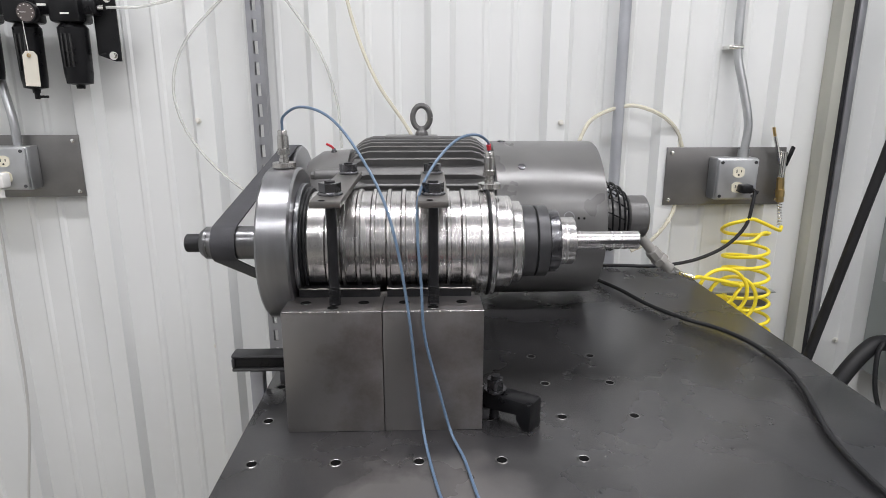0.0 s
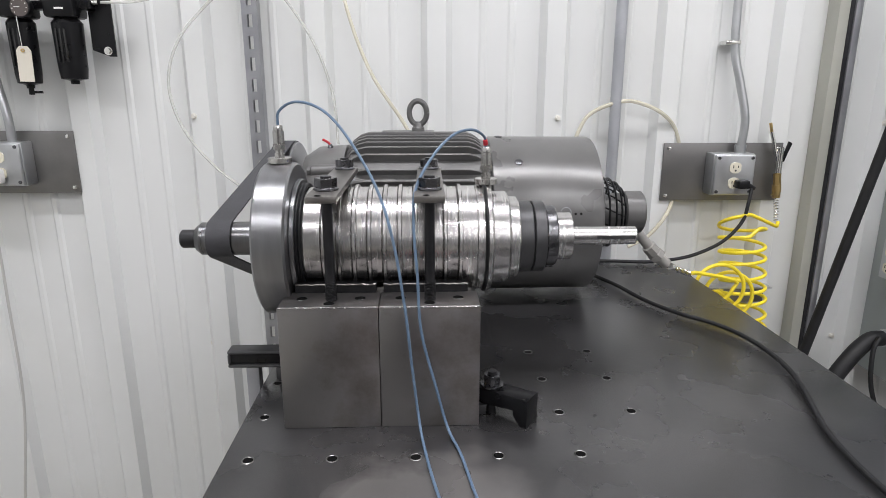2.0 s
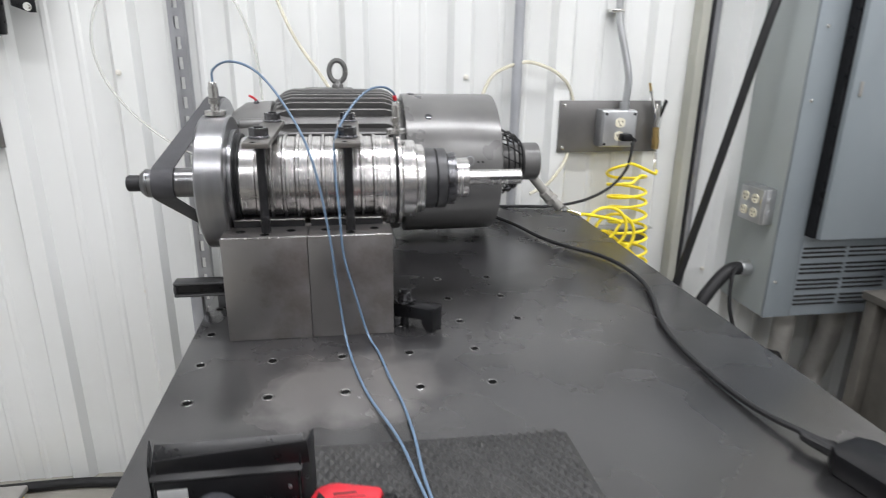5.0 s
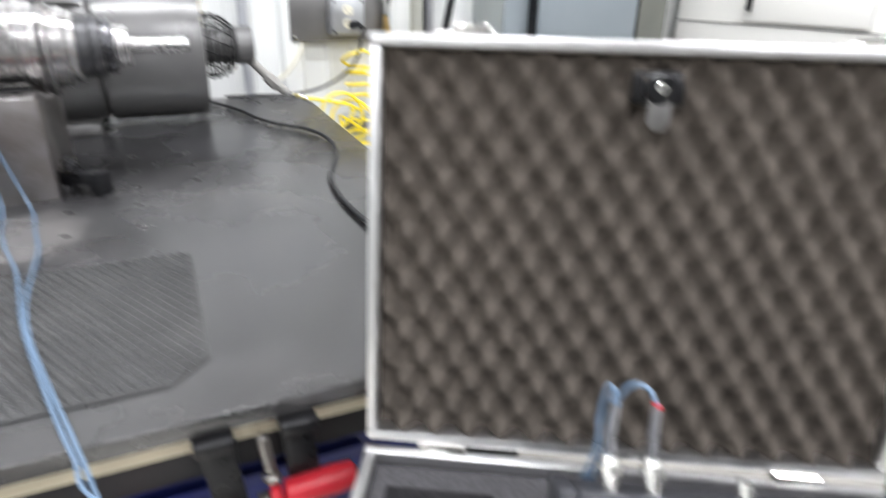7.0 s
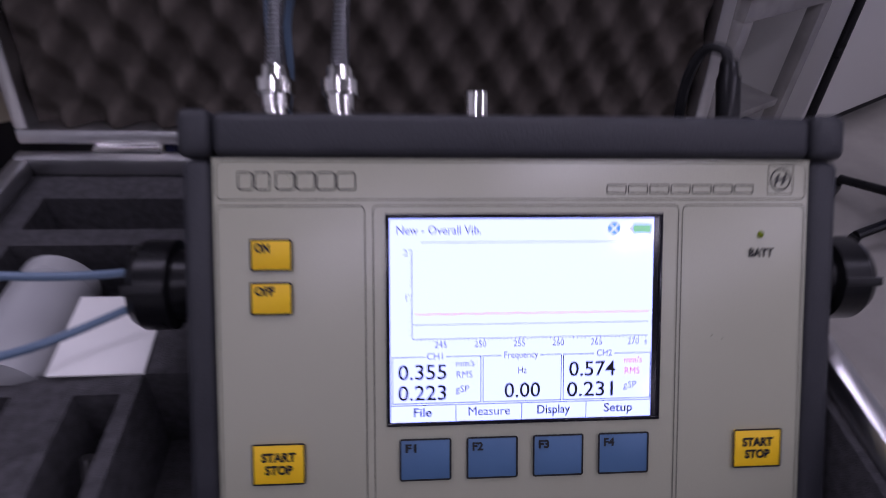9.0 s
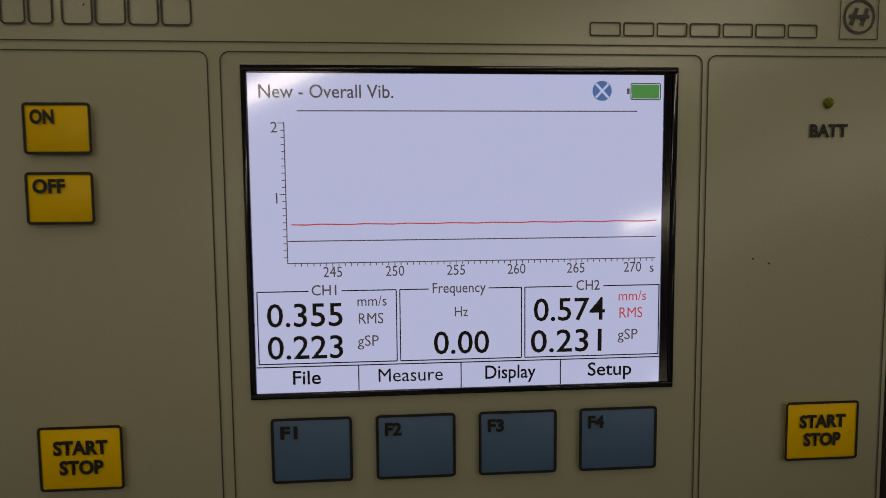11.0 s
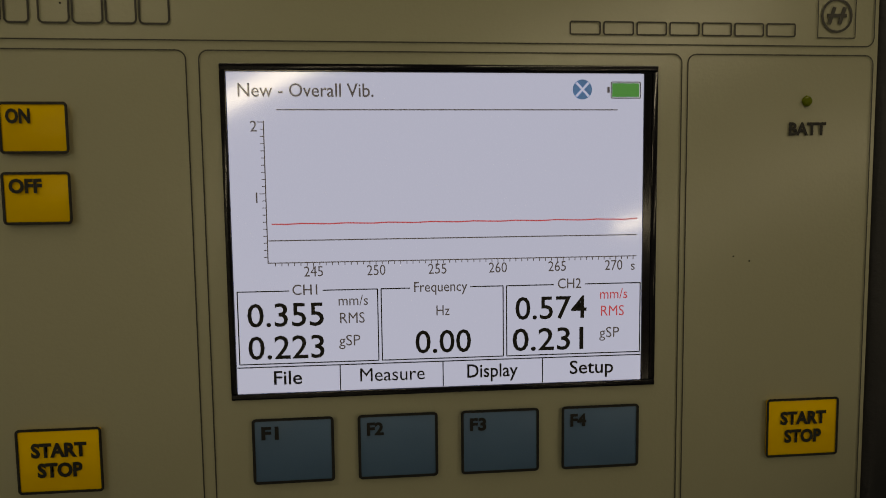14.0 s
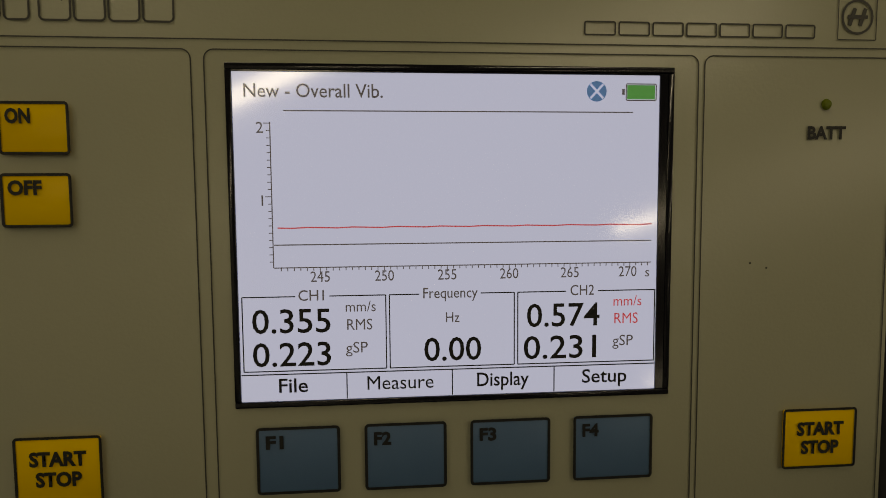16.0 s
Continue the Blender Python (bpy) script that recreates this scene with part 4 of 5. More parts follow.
def strap_clamp(x, turn, label):
    c = thing("strap_clamp", label, "clamp", pose(x, AY, 0), "strap clamps over the spindle")
    TOP = 1.2055
    bar = moved(box(-0.0185, 0.0185, -0.156, 0.13, 0, 0.0085, 0.001), pose(0, 0, TOP, 0, 0, turn))
    part("bar", bar, BAR, c, "flat grey steel bar")
    for sy in (-0.106, 0.106):
        q = Matrix.Rotation(radians(turn), 4, "Z") @ Vector((0, sy, 0))
        part("rod", cyl((q.x, q.y, 1.0695), (q.x, q.y, TOP + 0.026), 0.0068, 16), ROD, c, "black threaded rod")
        if sy < 0:
            part("thread", tube([(q.x + 0.0072 * math.cos(k * 0.7), q.y + 0.0072 * math.sin(k * 0.7), 1.0695 + 0.000235 * k) for k in range(110)], 0.0007, 5, False), ROD, c)
        part("washer", moved(lathe([(0, 0.0152), (0.0008, 0.0158), (0.0022, 0.0156), (0.0038, 0.0135)], "z", 24), pose(q.x, q.y, TOP + 0.0088)), DARK_NUT, c)
        part("nut", moved(prism(hexagon(0.0142, 12), 0.0126, 0.0240, 0.0005), pose(q.x, q.y, TOP)), DARK_NUT, c, "dark hex nut", 12)
    part("bar_hole", moved(lathe([(0.0002, 0.0042), (0.0005, 0.0042)], "z", 16), pose(0, 0, TOP + 0.0086) @ pose(0, 0, 0, 0, 0, turn) @ pose(-0.004, -0.152, 0)), HOLE, c)
    return c


strap_clamp(-0.0635, 0.6, "grey flat bar clamp with black threaded rods and tall nuts")
strap_clamp(0.0675, -0.6, "grey flat bar clamp with black threaded rods and hex nuts")


def vibration_sensor(x, z):
    s = thing("vibration_sensor", "stainless vibration sensor on a round magnet base", "sensor", pose(x, AY, z), "vibration sensors")
    part("magnet", lathe([(0, 0.0155), (0.0006, 0.0163), (0.0072, 0.0163), (0.0078, 0.0155)], "z", 32), SENSOR_STEEL, s)
    part("stud", lathe([(0.0079, 0.0068), (0.013, 0.0068), (0.0134, 0.0055), (0.0181, 0.0055)], "z", 20), SENSOR_STEEL, s)
    part("hex", prism(hexagon(0.0088), 0.0182, 0.0265, 0.0004), SENSOR_STEEL, s, "", 12)
    part("body", lathe([(0.0266, 0.0074), (0.0272, 0.0078), (0.0442, 0.0078), (0.0448, 0.0066), (0.0505, 0.0066), (0.052, 0.0058)], "z", 24), SENSOR_STEEL, s)
    return s


vibration_sensor(-0.141, AZ + 0.1079)
vibration_sensor(0.148, AZ + 0.0775)

# blue sensor cables: over the spindle, down the block, across table and mat to the analyser
cb = thing("blue_sensor_cable", "thin blue sensor cable with a red marker trailing to the analyser", "cable", pose(0, 0, 0))
part("cable", tube([(-0.141, AY, 1.288), (-0.138, AY - 0.003, 1.306), (-0.115, 0.905, 1.319), (-0.083, 0.88, 1.315), (-0.055, 0.86, 1.297), (-0.025, 0.835, 1.26), (0.003, 0.812, 1.21), (0.0215, 0.79, 1.15), (0.035, 0.778, 1.065), (0.0415, 0.776, 1.0), (0.05, 0.772, 0.925), (0.056, 0.742, 0.9035), (0.068, 0.66, 0.9035), (0.084, 0.588, 0.9035), (0.112, 0.49, 0.909), (0.127, 0.41, 0.909), (0.142, 0.33, 0.909), (0.170, 0.225, 0.909), (0.192, 0.15, 0.906), (0.205, 0.112, 0.90), (0.222, 0.06, 0.902), (0.30, -0.02, 0.908), (0.38, -0.075, 0.909), (0.43, -0.11, 0.904), dev(-0.108, -0.026, -0.02), dev(-0.096, -0.02, -0.085), dev(-0.068, 0.02, -0.078), dev(-0.054, 0.06, -0.045), dev(-0.053, 0.09, -0.03), dev(-0.05, 0.109, -0.018), dev(-0.0465, 0.108, -0.012), dev(-0.046, 0.098, -0.013)], 0.0019, 8), BLUE_CABLE, cb)
cb = thing("blue_sensor_cable", "thin blue sensor cable trailing down the block to the analyser", "cable", pose(0, 0, 0))
part("cable", tube([(0.147, AY, 1.257), (0.144, 0.915, 1.272), (0.125, 0.89, 1.283), (0.098, 0.862, 1.278), (0.07, 0.835, 1.252), (0.049, 0.808, 1.215), (0.0465, 0.79, 1.17), (0.0505, 0.779, 1.11), (0.0545, 0.777, 1.04), (0.0725, 0.774, 0.965), (0.088, 0.765, 0.91), (0.102, 0.715, 0.9035), (0.112, 0.645, 0.9035), (0.125, 0.57, 0.9035), (0.131, 0.49, 0.909), (0.134, 0.41, 0.909), (0.147, 0.325, 0.909), (0.176, 0.22, 0.909), (0.198, 0.15, 0.906), (0.21, 0.112, 0.90), (0.235, 0.04, 0.892), (0.30, -0.05, 0.886), (0.36, -0.105, 0.884), (0.42, -0.135, 0.885), dev(-0.107, -0.04, -0.02), dev(-0.094, -0.035, -0.09), dev(-0.062, 0.02, -0.082), dev(-0.047, 0.06, -0.05), dev(-0.045, 0.09, -0.035), dev(-0.036, 0.11, -0.02), dev(-0.024, 0.111, -0.013), dev(-0.0172, 0.098, -0.013)], 0.0019, 8), BLUE_CABLE, cb)
part("red_band", cyl((0.1468, 0.9188, 1.261), (0.1455, 0.916, 1.2672), 0.0033, 10), RED, cb, "red heat-shrink band")

# flat belt round both pulleys
MY, MZ, MR = 1.385, 1.072, 0.163
blt = thing("drive_belt", "charcoal flat drive belt between motor pulley and spindle", "belt", pose(0, 0, 0))
bm = bmesh.new()
c0, r0, c1, r1 = Vector((AY, AZ)), 0.0255, Vector((MY, MZ)), 0.157
dv = c1 - c0
base_a, off = math.atan2(dv.y, dv.x), math.acos((r0 - r1) / dv.length)
loop = []
for k in range(25):
    w = base_a + off + (2 * math.pi - 2 * off) * k / 24
    loop.append(c0 + r0 * Vector((math.cos(w), math.sin(w))))
for k in range(33):
    w = base_a - off + 2 * off * k / 32
    loop.append(c1 + r1 * Vector((math.cos(w), math.sin(w))))
rows = []
for i, q in enumerate(loop):
    nrm = (q - (c0 if i < 25 else c1)).normalized()
    o_ = q + 0.0022 * nrm
    rows.append([bm.verts.new(v) for v in ((-0.246, q.x, q.y), (-0.246, o_.x, o_.y), (-0.212, o_.x, o_.y), (-0.212, q.x, q.y))])
for i in range(len(rows)):
    a_, b_ = rows[i], rows[(i + 1) % len(rows)]
    for k in range(4):
        bm.faces.new((a_[k], a_[(k + 1) % 4], b_[(k + 1) % 4], b_[k]))
part("belt", bm, BELT, blt)

# ---- motor ----
mo = thing("electric_motor", "grey cast iron electric motor with fins and a round cover", "motor", pose(0, MY, TZ))
z = MZ - TZ
ax = pose(0, 0, z)
part("cover", moved(lathe([(0.196, 0.157), (0.198, MR + 0.003), (0.2, MR + 0.004), (0.411, MR + 0.003), (0.415, MR + 0.0015), (0.417, MR - 0.003), (0.4175, MR - 0.03), (0.417, 0.05)], "x", 96), ax), MOTOR, mo, "smooth grey fan cover")
part("frame_core", moved(lathe([(-0.1, 0.14), (-0.085, 0.161), (0.185, 0.161), (0.1955, 0.15)], "x", 72), ax), FIN, mo)
part("end_bell", moved(lathe([(-0.203, 0.06), (-0.2, 0.10), (-0.188, 0.128), (-0.16, 0.146), (-0.1005, 0.15)], "x", 72), ax), MOTOR, mo, "grey end bell")
for turn in (5, 13, 18.5, 24, 30, 37.5, 50, 58, 70, 82):
    for side in (1, -1):
        f_ = prism([(-0.095, 0.148), (-0.086, 0.162), (-0.072, 0.172), (-0.054, 0.1775), (0.152, 0.1775), (0.168, 0.172), (0.18, 0.162), (0.188, 0.148)], -0.0026, 0.0026, 0.001)
        part("fin", moved(f_, ax @ Matrix.Rotation(radians(90 + side * turn), 4, "X")), FIN, mo)
part("top_plate", box(-0.028, 0.085, -0.03, 0.03, z + 0.1605, z + 0.1795, 0.003), FIN, mo)
part("eye_bolt", join(moved(lathe([(0, 0.014), (0.007, 0.013), (0.012, 0.009), (0.02, 0.007)], "z", 20), pose(0.05, 0, z + 0.179)), moved(tube([(0.0185 * math.cos(w), 0, 0.0245 * math.sin(w)) for w in [2 * math.pi * k / 28 for k in range(29)]], 0.006, 10, False), pose(0.05, 0, z + 0.217))), FIN, mo, "steel lifting eye")
for w in (42, 66, -42):
    part("bolt_boss", moved(join(cyl((-0.165, 0, 0.143), (-0.09, 0, 0.146), 0.0125, 16, 0.003), cyl((-0.172, 0, 0.143), (-0.1645, 0, 0.143), 0.008, 6)), ax @ Matrix.Rotation(radians(w), 4, "X")), FIN, mo)
part("knockout", moved(moved(lathe([(0.0, 0.0105), (0.0006, 0.0105), (0.0006, 0.0095), (0.0, 0.0095)], "z", 28, False), pose(0.338, 0, MR + 0.0032)), ax @ Matrix.Rotation(radians(79), 4, "X")), GALV_DULL, mo, "round knockout mark")
for hx in (0.318, 0.357, 0.368):
    part("vent_hole", moved(moved(lathe([(0.0, 0.0026), (0.0005, 0.0022)], "z", 12), pose(hx, 0, MR + 0.003)), ax @ Matrix.Rotation(radians(80), 4, "X")), HOLE, mo)
for bx_, bw in ((0.25, -42), (0.35, -160), (0.22, -4), (0.26, -135)):
    part("cover_bolt", moved(join(prism(hexagon(0.0085), 0, 0.006, 0.001), moved(lathe([(0, 0.011), (-0.001, 0.0115)], "z", 16), Matrix())), ax @ Matrix.Rotation(radians(-bw if bw > -100 else bw), 4, "X") @ pose(bx_, 0, MR)), DARK_NUT, mo)
part("foot", box(-0.09, 0.17, -0.15, 0.15, 0.0, 0.022, 0.004), FIN, mo)
part("pulley", moved(lathe(steps((-0.252, -0.206, 0.1565), (-0.206, -0.19, 0.05), bev=0.002), "x", 72), ax), STEEL_DULL, mo, "steel belt pulley")
part("hub", moved(lathe(steps((0.4185, 0.5, 0.043), (0.5, 0.544, 0.047), bev=0.003), "x", 40), ax), FIN, mo, "dark blower hub")
GUARD = [(0.42, 0.079), (0.436, 0.081), (0.452, 0.0795), (0.468, 0.075), (0.482, 0.067), (0.493, 0.056)]
for x, rr in GUARD:
    part("guard_ring", moved(tube([(x, rr * math.cos(w), rr * math.sin(w)) for w in [2 * math.pi * j / 36 for j in range(37)]], 0.0024, 6, False), ax), BLACK, mo, "black wire guard")
for k in range(14):
    w = 2 * math.pi * k / 14
    part("guard_wire", moved(tube([(x, (rr - 0.004) * math.cos(w + 6 * (x - 0.42)), (rr - 0.004) * math.sin(w + 6 * (x - 0.42))) for x, rr in GUARD], 0.0018, 6, True, 3), ax), BLACK, mo)
part("temperature_stud", join(moved(lathe([(0, 0.006), (0.006, 0.006), (0.012, 0.003)], "z", 12), pose(-0.135, -0.02, z + 0.142))), DARK_NUT, mo)
part("wire_tip", tube([(-0.135, -0.02, z + 0.152), (-0.14, -0.024, z + 0.158), (-0.15, -0.026, z + 0.164)], 0.0026, 8), RED, mo, "red wire tip")
nip = thing("air_hose_coupler", "grey pipe nipple and steel coupler joining the yellow hose", "hose coupler", pose(0, 0, 0))
part("nipple", cyl((0.54, 1.402, 1.03), (0.588, 1.41, 0.977), 0.0115, 14), STAND, nip)
part("union", join(cyl((0.577, 1.408, 0.988), (0.594, 1.41, 0.97), 0.0165, 8, 0.002), cyl((0.594, 1.41, 0.97), (0.606, 1.411, 0.9595), 0.0195, 6, 0.002), cyl((0.606, 1.411, 0.9595), (0.628, 1.412, 0.941), 0.0125, 14, 0.002)), STAND, nip, "grey pipe union")
part("coupler", join(cyl((0.628, 1.412, 0.941), (0.645, 1.412, 0.9335), 0.0075, 14), cyl((0.631, 1.412, 0.9397), (0.638, 1.412, 0.9366), 0.0095, 6)), CHROME, nip)
part("spring", tube([(0.645 + 0.00045 * k, 1.412 + 0.0058 * math.cos(k * 0.9), 0.9335 - 0.00017 * k + 0.0058 * math.sin(k * 0.9)) for k in range(90)], 0.0011, 6, False), CHROME, nip, "steel relief spring")
part("hose_end", tube([(0.645, 1.412, 0.9335), (0.665, 1.412, 0.926), (0.685, 1.412, 0.919)], 0.0046, 8), YELLOW, nip)

# ---- clamps on the table ----
cl = thing("step_clamp", "black step clamp with a hex nut gripping the block", "clamp", pose(0.163, 0.818, TZ))
arm = prism([(-0.032, 0.012), (-0.032, 0.03), (0.047, 0.033), (0.047, 0.0), (0.036, 0.0), (0.026, 0.011), (0.027, 0.016), (0.004, 0.014)], -0.015, 0.015, 0.0012)
moved(arm, Matrix.Diagonal((1.04, 1.04, 1.24, 1)) @ pose(0, 0, 0, 0, 0, -38) @ pose(0, 0, 0, 90))
part("arm", arm, BLACK, cl)
part("stud", cyl((-0.012, 0.004, 0.0), (-0.012, 0.004, 0.063), 0.0065, 14), ROD, cl)
part("washer", moved(lathe([(0, 0.0155), (0.003, 0.016)], "z", 20), pose(-0.012, 0.004, 0.0412)), DARK_NUT, cl)
part("nut", moved(prism(hexagon(0.0122, 20), 0.0444, 0.0585, 0.0005), pose(-0.012, 0.004, 0)), DARK_NUT, cl, "", 12)
part("support", box(-0.03, -0.02, -0.003, 0.017, 0.0, 0.0145, 0.001), BLACK_STEEL, cl)
cl = thing("toggle_handle", "black slotted clamp handle beside the block", "clamp", pose(-0.19, 0.94, TZ))
part("post", box(0.02, 0.045, -0.012, 0.012, 0.0, 0.022, 0.002), BLACK_STEEL, cl)
part("arm", moved(ring_plate(-0.052, 0.055, -0.014, 0.014, 0.006, -0.014, 0.014, 0.003), pose(0, 0, 0.0365, 90)), BLACK_STEEL, cl)
part("web", box(-0.0455, 0.0485, -0.0105, 0.0105, 0.029, 0.044, 0.001), BLACK, cl)
part("leg_bar", box(-0.026, -0.006, -0.01, 0.01, -0.22, 0.0215, 0.002), GALV_DULL, cl, "steel clamp bar beside the table edge")

# ---- power cord and black power box ----
pc = thing("extension_cable", "black power cable lying in a curve across the table", "cord", pose(0, 0, TZ))
part("cord", tube([(0.40, 1.56, 0.006), (0.44, 1.50, 0.006), (0.471, 1.435, 0.006), (0.498, 1.365, 0.006), (0.526, 1.262, 0.006), (0.565, 1.183, 0.006), (0.61, 1.125, 0.006), (0.636, 1.055, 0.006), (0.64, 0.96, 0.006), (0.622, 0.87, 0.006), (0.578, 0.74, 0.006), (0.565, 0.62, 0.006), (0.572, 0.5, 0.007), (0.593, 0.42, 0.014), (0.6, 0.395, 0.02)], 0.0042, 10), BLACK_SOFT, pc)
pc = thing("appliance_cable", "black cable running from the wall outlet behind the motor", "cord", pose(0, 0, 0))
part("cord", tube([(0.912, 1.603, 1.092), (0.903, 1.592, 1.06), (0.888, 1.585, 1.005), (0.84, 1.58, 0.954), (0.772, 1.58, 0.92), (0.703, 1.575, 0.9065), (0.635, 1.56, 0.906), (0.56, 1.57, 0.906), (0.48, 1.575, 0.906)], 0.0045, 10), BLACK_SOFT, pc)
pb = thing("power_supply", "long black power supply box lying on the table", "power supply", pose(0.634, 0.297, TZ, 0, 0, 14))
part("body", prism([(-0.034, -0.11), (0.034, -0.11), (0.034, 0.085), (0.02, 0.1), (-0.02, 0.1), (-0.034, 0.085)], 0.0, 0.027, 0.003), BLACK, pb)
part("strain_relief", tube([(-0.012, 0.099, 0.014), (-0.016, 0.12, 0.014), (-0.02, 0.135, 0.015)], 0.007, 10, True, 6, lambda u: 0.009 - 0.003 * u), BLACK_SOFT, pb)

# ---- stroboscope and thermometer on the mat ----
st = thing("stroboscope", "black sheet metal stroboscope with a flared hood on the mat", "stroboscope", pose(-0.055, 0.372, TZ + 0.0031))
part("body", box(-0.063, 0.064, -0.004, 0.016, 0.0, 0.066, 0.0015), BLACK, st, "black front plate")
part("hood_top", moved(box(-0.066, 0.068, 0.0, 0.034, 0.0, 0.0018, 0.0004), pose(0, -0.004, 0.0665, 38)), BLACK, st, "flared hood plate")
part("hood_lip", moved(box(-0.06, 0.075, 0.0, 0.002, 0.0, 0.024, 0.0004), pose(0.0, 0.0, 0.0662, 0, -4, 0)), BLACK, st)
for sx in (-1, 1):
    part("side_flap", moved(box(-0.0009, 0.0009, -0.002, 0.04, 0.004, 0.082, 0.0004), pose(sx * 0.0665, 0, 0, 0, 0, -sx * 14)), BLACK, st, "flared side flap")
part("name_label", box(-0.06, -0.034, -0.0058, -0.0042, 0.046, 0.058, 0.0003), FROST, st, "white label")
part("warning_label", box(0.03, 0.058, -0.0058, -0.0042, 0.008, 0.022, 0.0003), FROST, st, "white label")
for hz in (0.018, 0.04):
    part("rivet", moved(lathe([(-0.0042, 0.002), (-0.0055, 0.0015)], "y", 10), pose(0.056, 0, hz + 0.01)), GALV, st)
part("grip", tube([(-0.01, -0.0045, 0.03), (-0.014, -0.04, 0.03), (-0.022, -0.08, 0.03), (-0.045, -0.13, 0.031), (-0.07, -0.17, 0.028)], 0.022, 20, True, 8, lambda u: 0.022 - 0.003 * u), GREY_PLASTIC, st, "moulded dark grip")
gn = thing("infrared_thermometer", "red infrared thermometer gun with a black grip lying on the mat", "thermometer gun", pose(0.0, 0.0, TZ + 0.0052))
part("shell", prism([(0.083, 0.347), (0.088, 0.374), (0.04, 0.388), (0.024, 0.382), (0.014, 0.36), (0.008, 0.325), (0.003, 0.28), (-0.001, 0.25), (0.02, 0.237), (0.038, 0.262), (0.039, 0.30), (0.041, 0.332), (0.054, 0.343)], 0.0, 0.034, 0.005), RED, gn, "red moulded shell")
part("nose", cyl((0.084, 0.361, 0.017), (0.099, 0.357, 0.017), 0.0155, 20, 0.003), BLACK, gn, "black lens collar")
part("grip_inlay", prism([(0.026, 0.372), (0.040, 0.350), (0.0445, 0.336), (0.042, 0.30), (0.041, 0.262), (0.021, 0.236), (0.011, 0.243), (0.013, 0.285), (0.018, 0.328)], 0.002, 0.0375, 0.002), BLACK, gn, "black rubber grip")
part("trigger", prism([(0.041, 0.335), (0.053, 0.328), (0.05, 0.31), (0.038, 0.316)], 0.01, 0.026, 0.003), BLACK, gn)
part("print_bar", box(0.04, 0.062, 0.367, 0.3692, 0.0341, 0.0345), INK, gn)
part("print_bar", box(0.04, 0.07, 0.362, 0.363, 0.0341, 0.0345), INK, gn)

# ---- side table, instrument case and analyser ----
CASE = pose(0.441, 0.087, 0.854, 0, 0, -29.5)
tbl = thing("side_table", "small table with a pale laminate top", "table", CASE @ pose(0.2, -0.22, -0.854))
part("top", box(-0.4, 0.36, -0.26, 0.155, 0.722, 0.753, 0.004), LAMINATE, tbl, "pale laminate top")
for lx in (-0.36, 0.32):
    for ly in (-0.22, 0.12):
        part("leg", box(lx - 0.018, lx + 0.018, ly - 0.018, ly + 0.018, 0, 0.7215, 0.003), TABLE_EDGE, tbl)

cs_ = thing("instrument_case", "open aluminium framed instrument case lined with grey foam", "case", CASE)
CW, CD, CH = 0.468, 0.37, 0.10


def pocketed(us, vs, deep, top, low):
    """A foam slab cut by a grid of lines; cells in deep drop to low."""
    bm = bmesh.new()
    cell = lambda i, j: 0 <= i < len(us) - 1 and 0 <= j < len(vs) - 1
    hgt = {(i, j): (low if (i, j) in deep else top) for i in range(len(us) - 1) for j in range(len(vs) - 1)}
    for (i, j), z in hgt.items():
        bm.faces.new([bm.verts.new((us[a], vs[b], z)) for a, b in ((i, j), (i + 1, j), (i + 1, j + 1), (i, j + 1))])
        for di, dj, e in ((1, 0, ((i + 1, j), (i + 1, j + 1))), (0, 1, ((i, j + 1), (i + 1, j + 1)))):
            k = (i + di, j + dj)
            if cell(*k) and hgt[k] != z:
                (a, b), (c, d) = e
                bm.faces.new([bm.verts.new(q) for q in ((us[a], vs[b], z), (us[c], vs[d], z), (us[c], vs[d], hgt[k]), (us[a], vs[b], hgt[k]))])
    return bm


us = [0.008, 0.024, 0.029, 0.073, 0.1, 0.121, 0.128, 0.15, 0.455, 0.46]
vs = [-0.362, -0.34, -0.1885, -0.177, -0.081, -0.066, -0.056, -0.042, -0.034, -0.008]
deep = {(i, j) for i in range(1, 5) for j in (5, 6, 7)} | {(5, 6), (6, 6)} | {(i, 3) for i in range(1, 5)} | {(2, 1), (4, 1)} | {(6, j) for j in range(0, 3)} | {(7, j) for j in range(0, 8)}
part("foam_insert", pocketed(us, vs, deep, -0.014, -0.07), FOAM_BASE, cs_, "charcoal foam with cut pockets", 0)
part("tray", join(box(0, CW, -CD, 0, -CH, -0.092), box(0, 0.006, -CD, 0, -0.0919, -0.014), box(CW - 0.006, CW, -CD, 0, -0.0919, -0.014), box(0.0061, CW - 0.0061, -CD, -CD + 0.006, -0.0919, -0.014), box(0.0061, CW - 0.0061, -0.006, 0, -0.0919, -0.014)), GREY_PLASTIC, cs_)
part("rim", ring_plate(-0.002, CW + 0.002, -CD - 0.002, 0.002, 0.011, -0.0135, 0.0, 0.002), ALU, cs_, "bright aluminium rim")
LID = pose(0, 0.004, 0.003, -10)
part("lid_frame", moved(join(ring_plate(-0.002, CW + 0.002, 0.0, 0.367, 0.010, 0.0, 0.05, 0.002)), LID @ Matrix(((1, 0, 0, 0), (0, 0, 1, 0), (0, 1, 0, 0), (0, 0, 0, 1)))), ALU, cs_, "aluminium lid frame")
part("lid_back", moved(box(0.008, CW - 0.008, 0.042, 0.049, 0.0105, 0.3565), LID), GREY_PLASTIC, cs_)
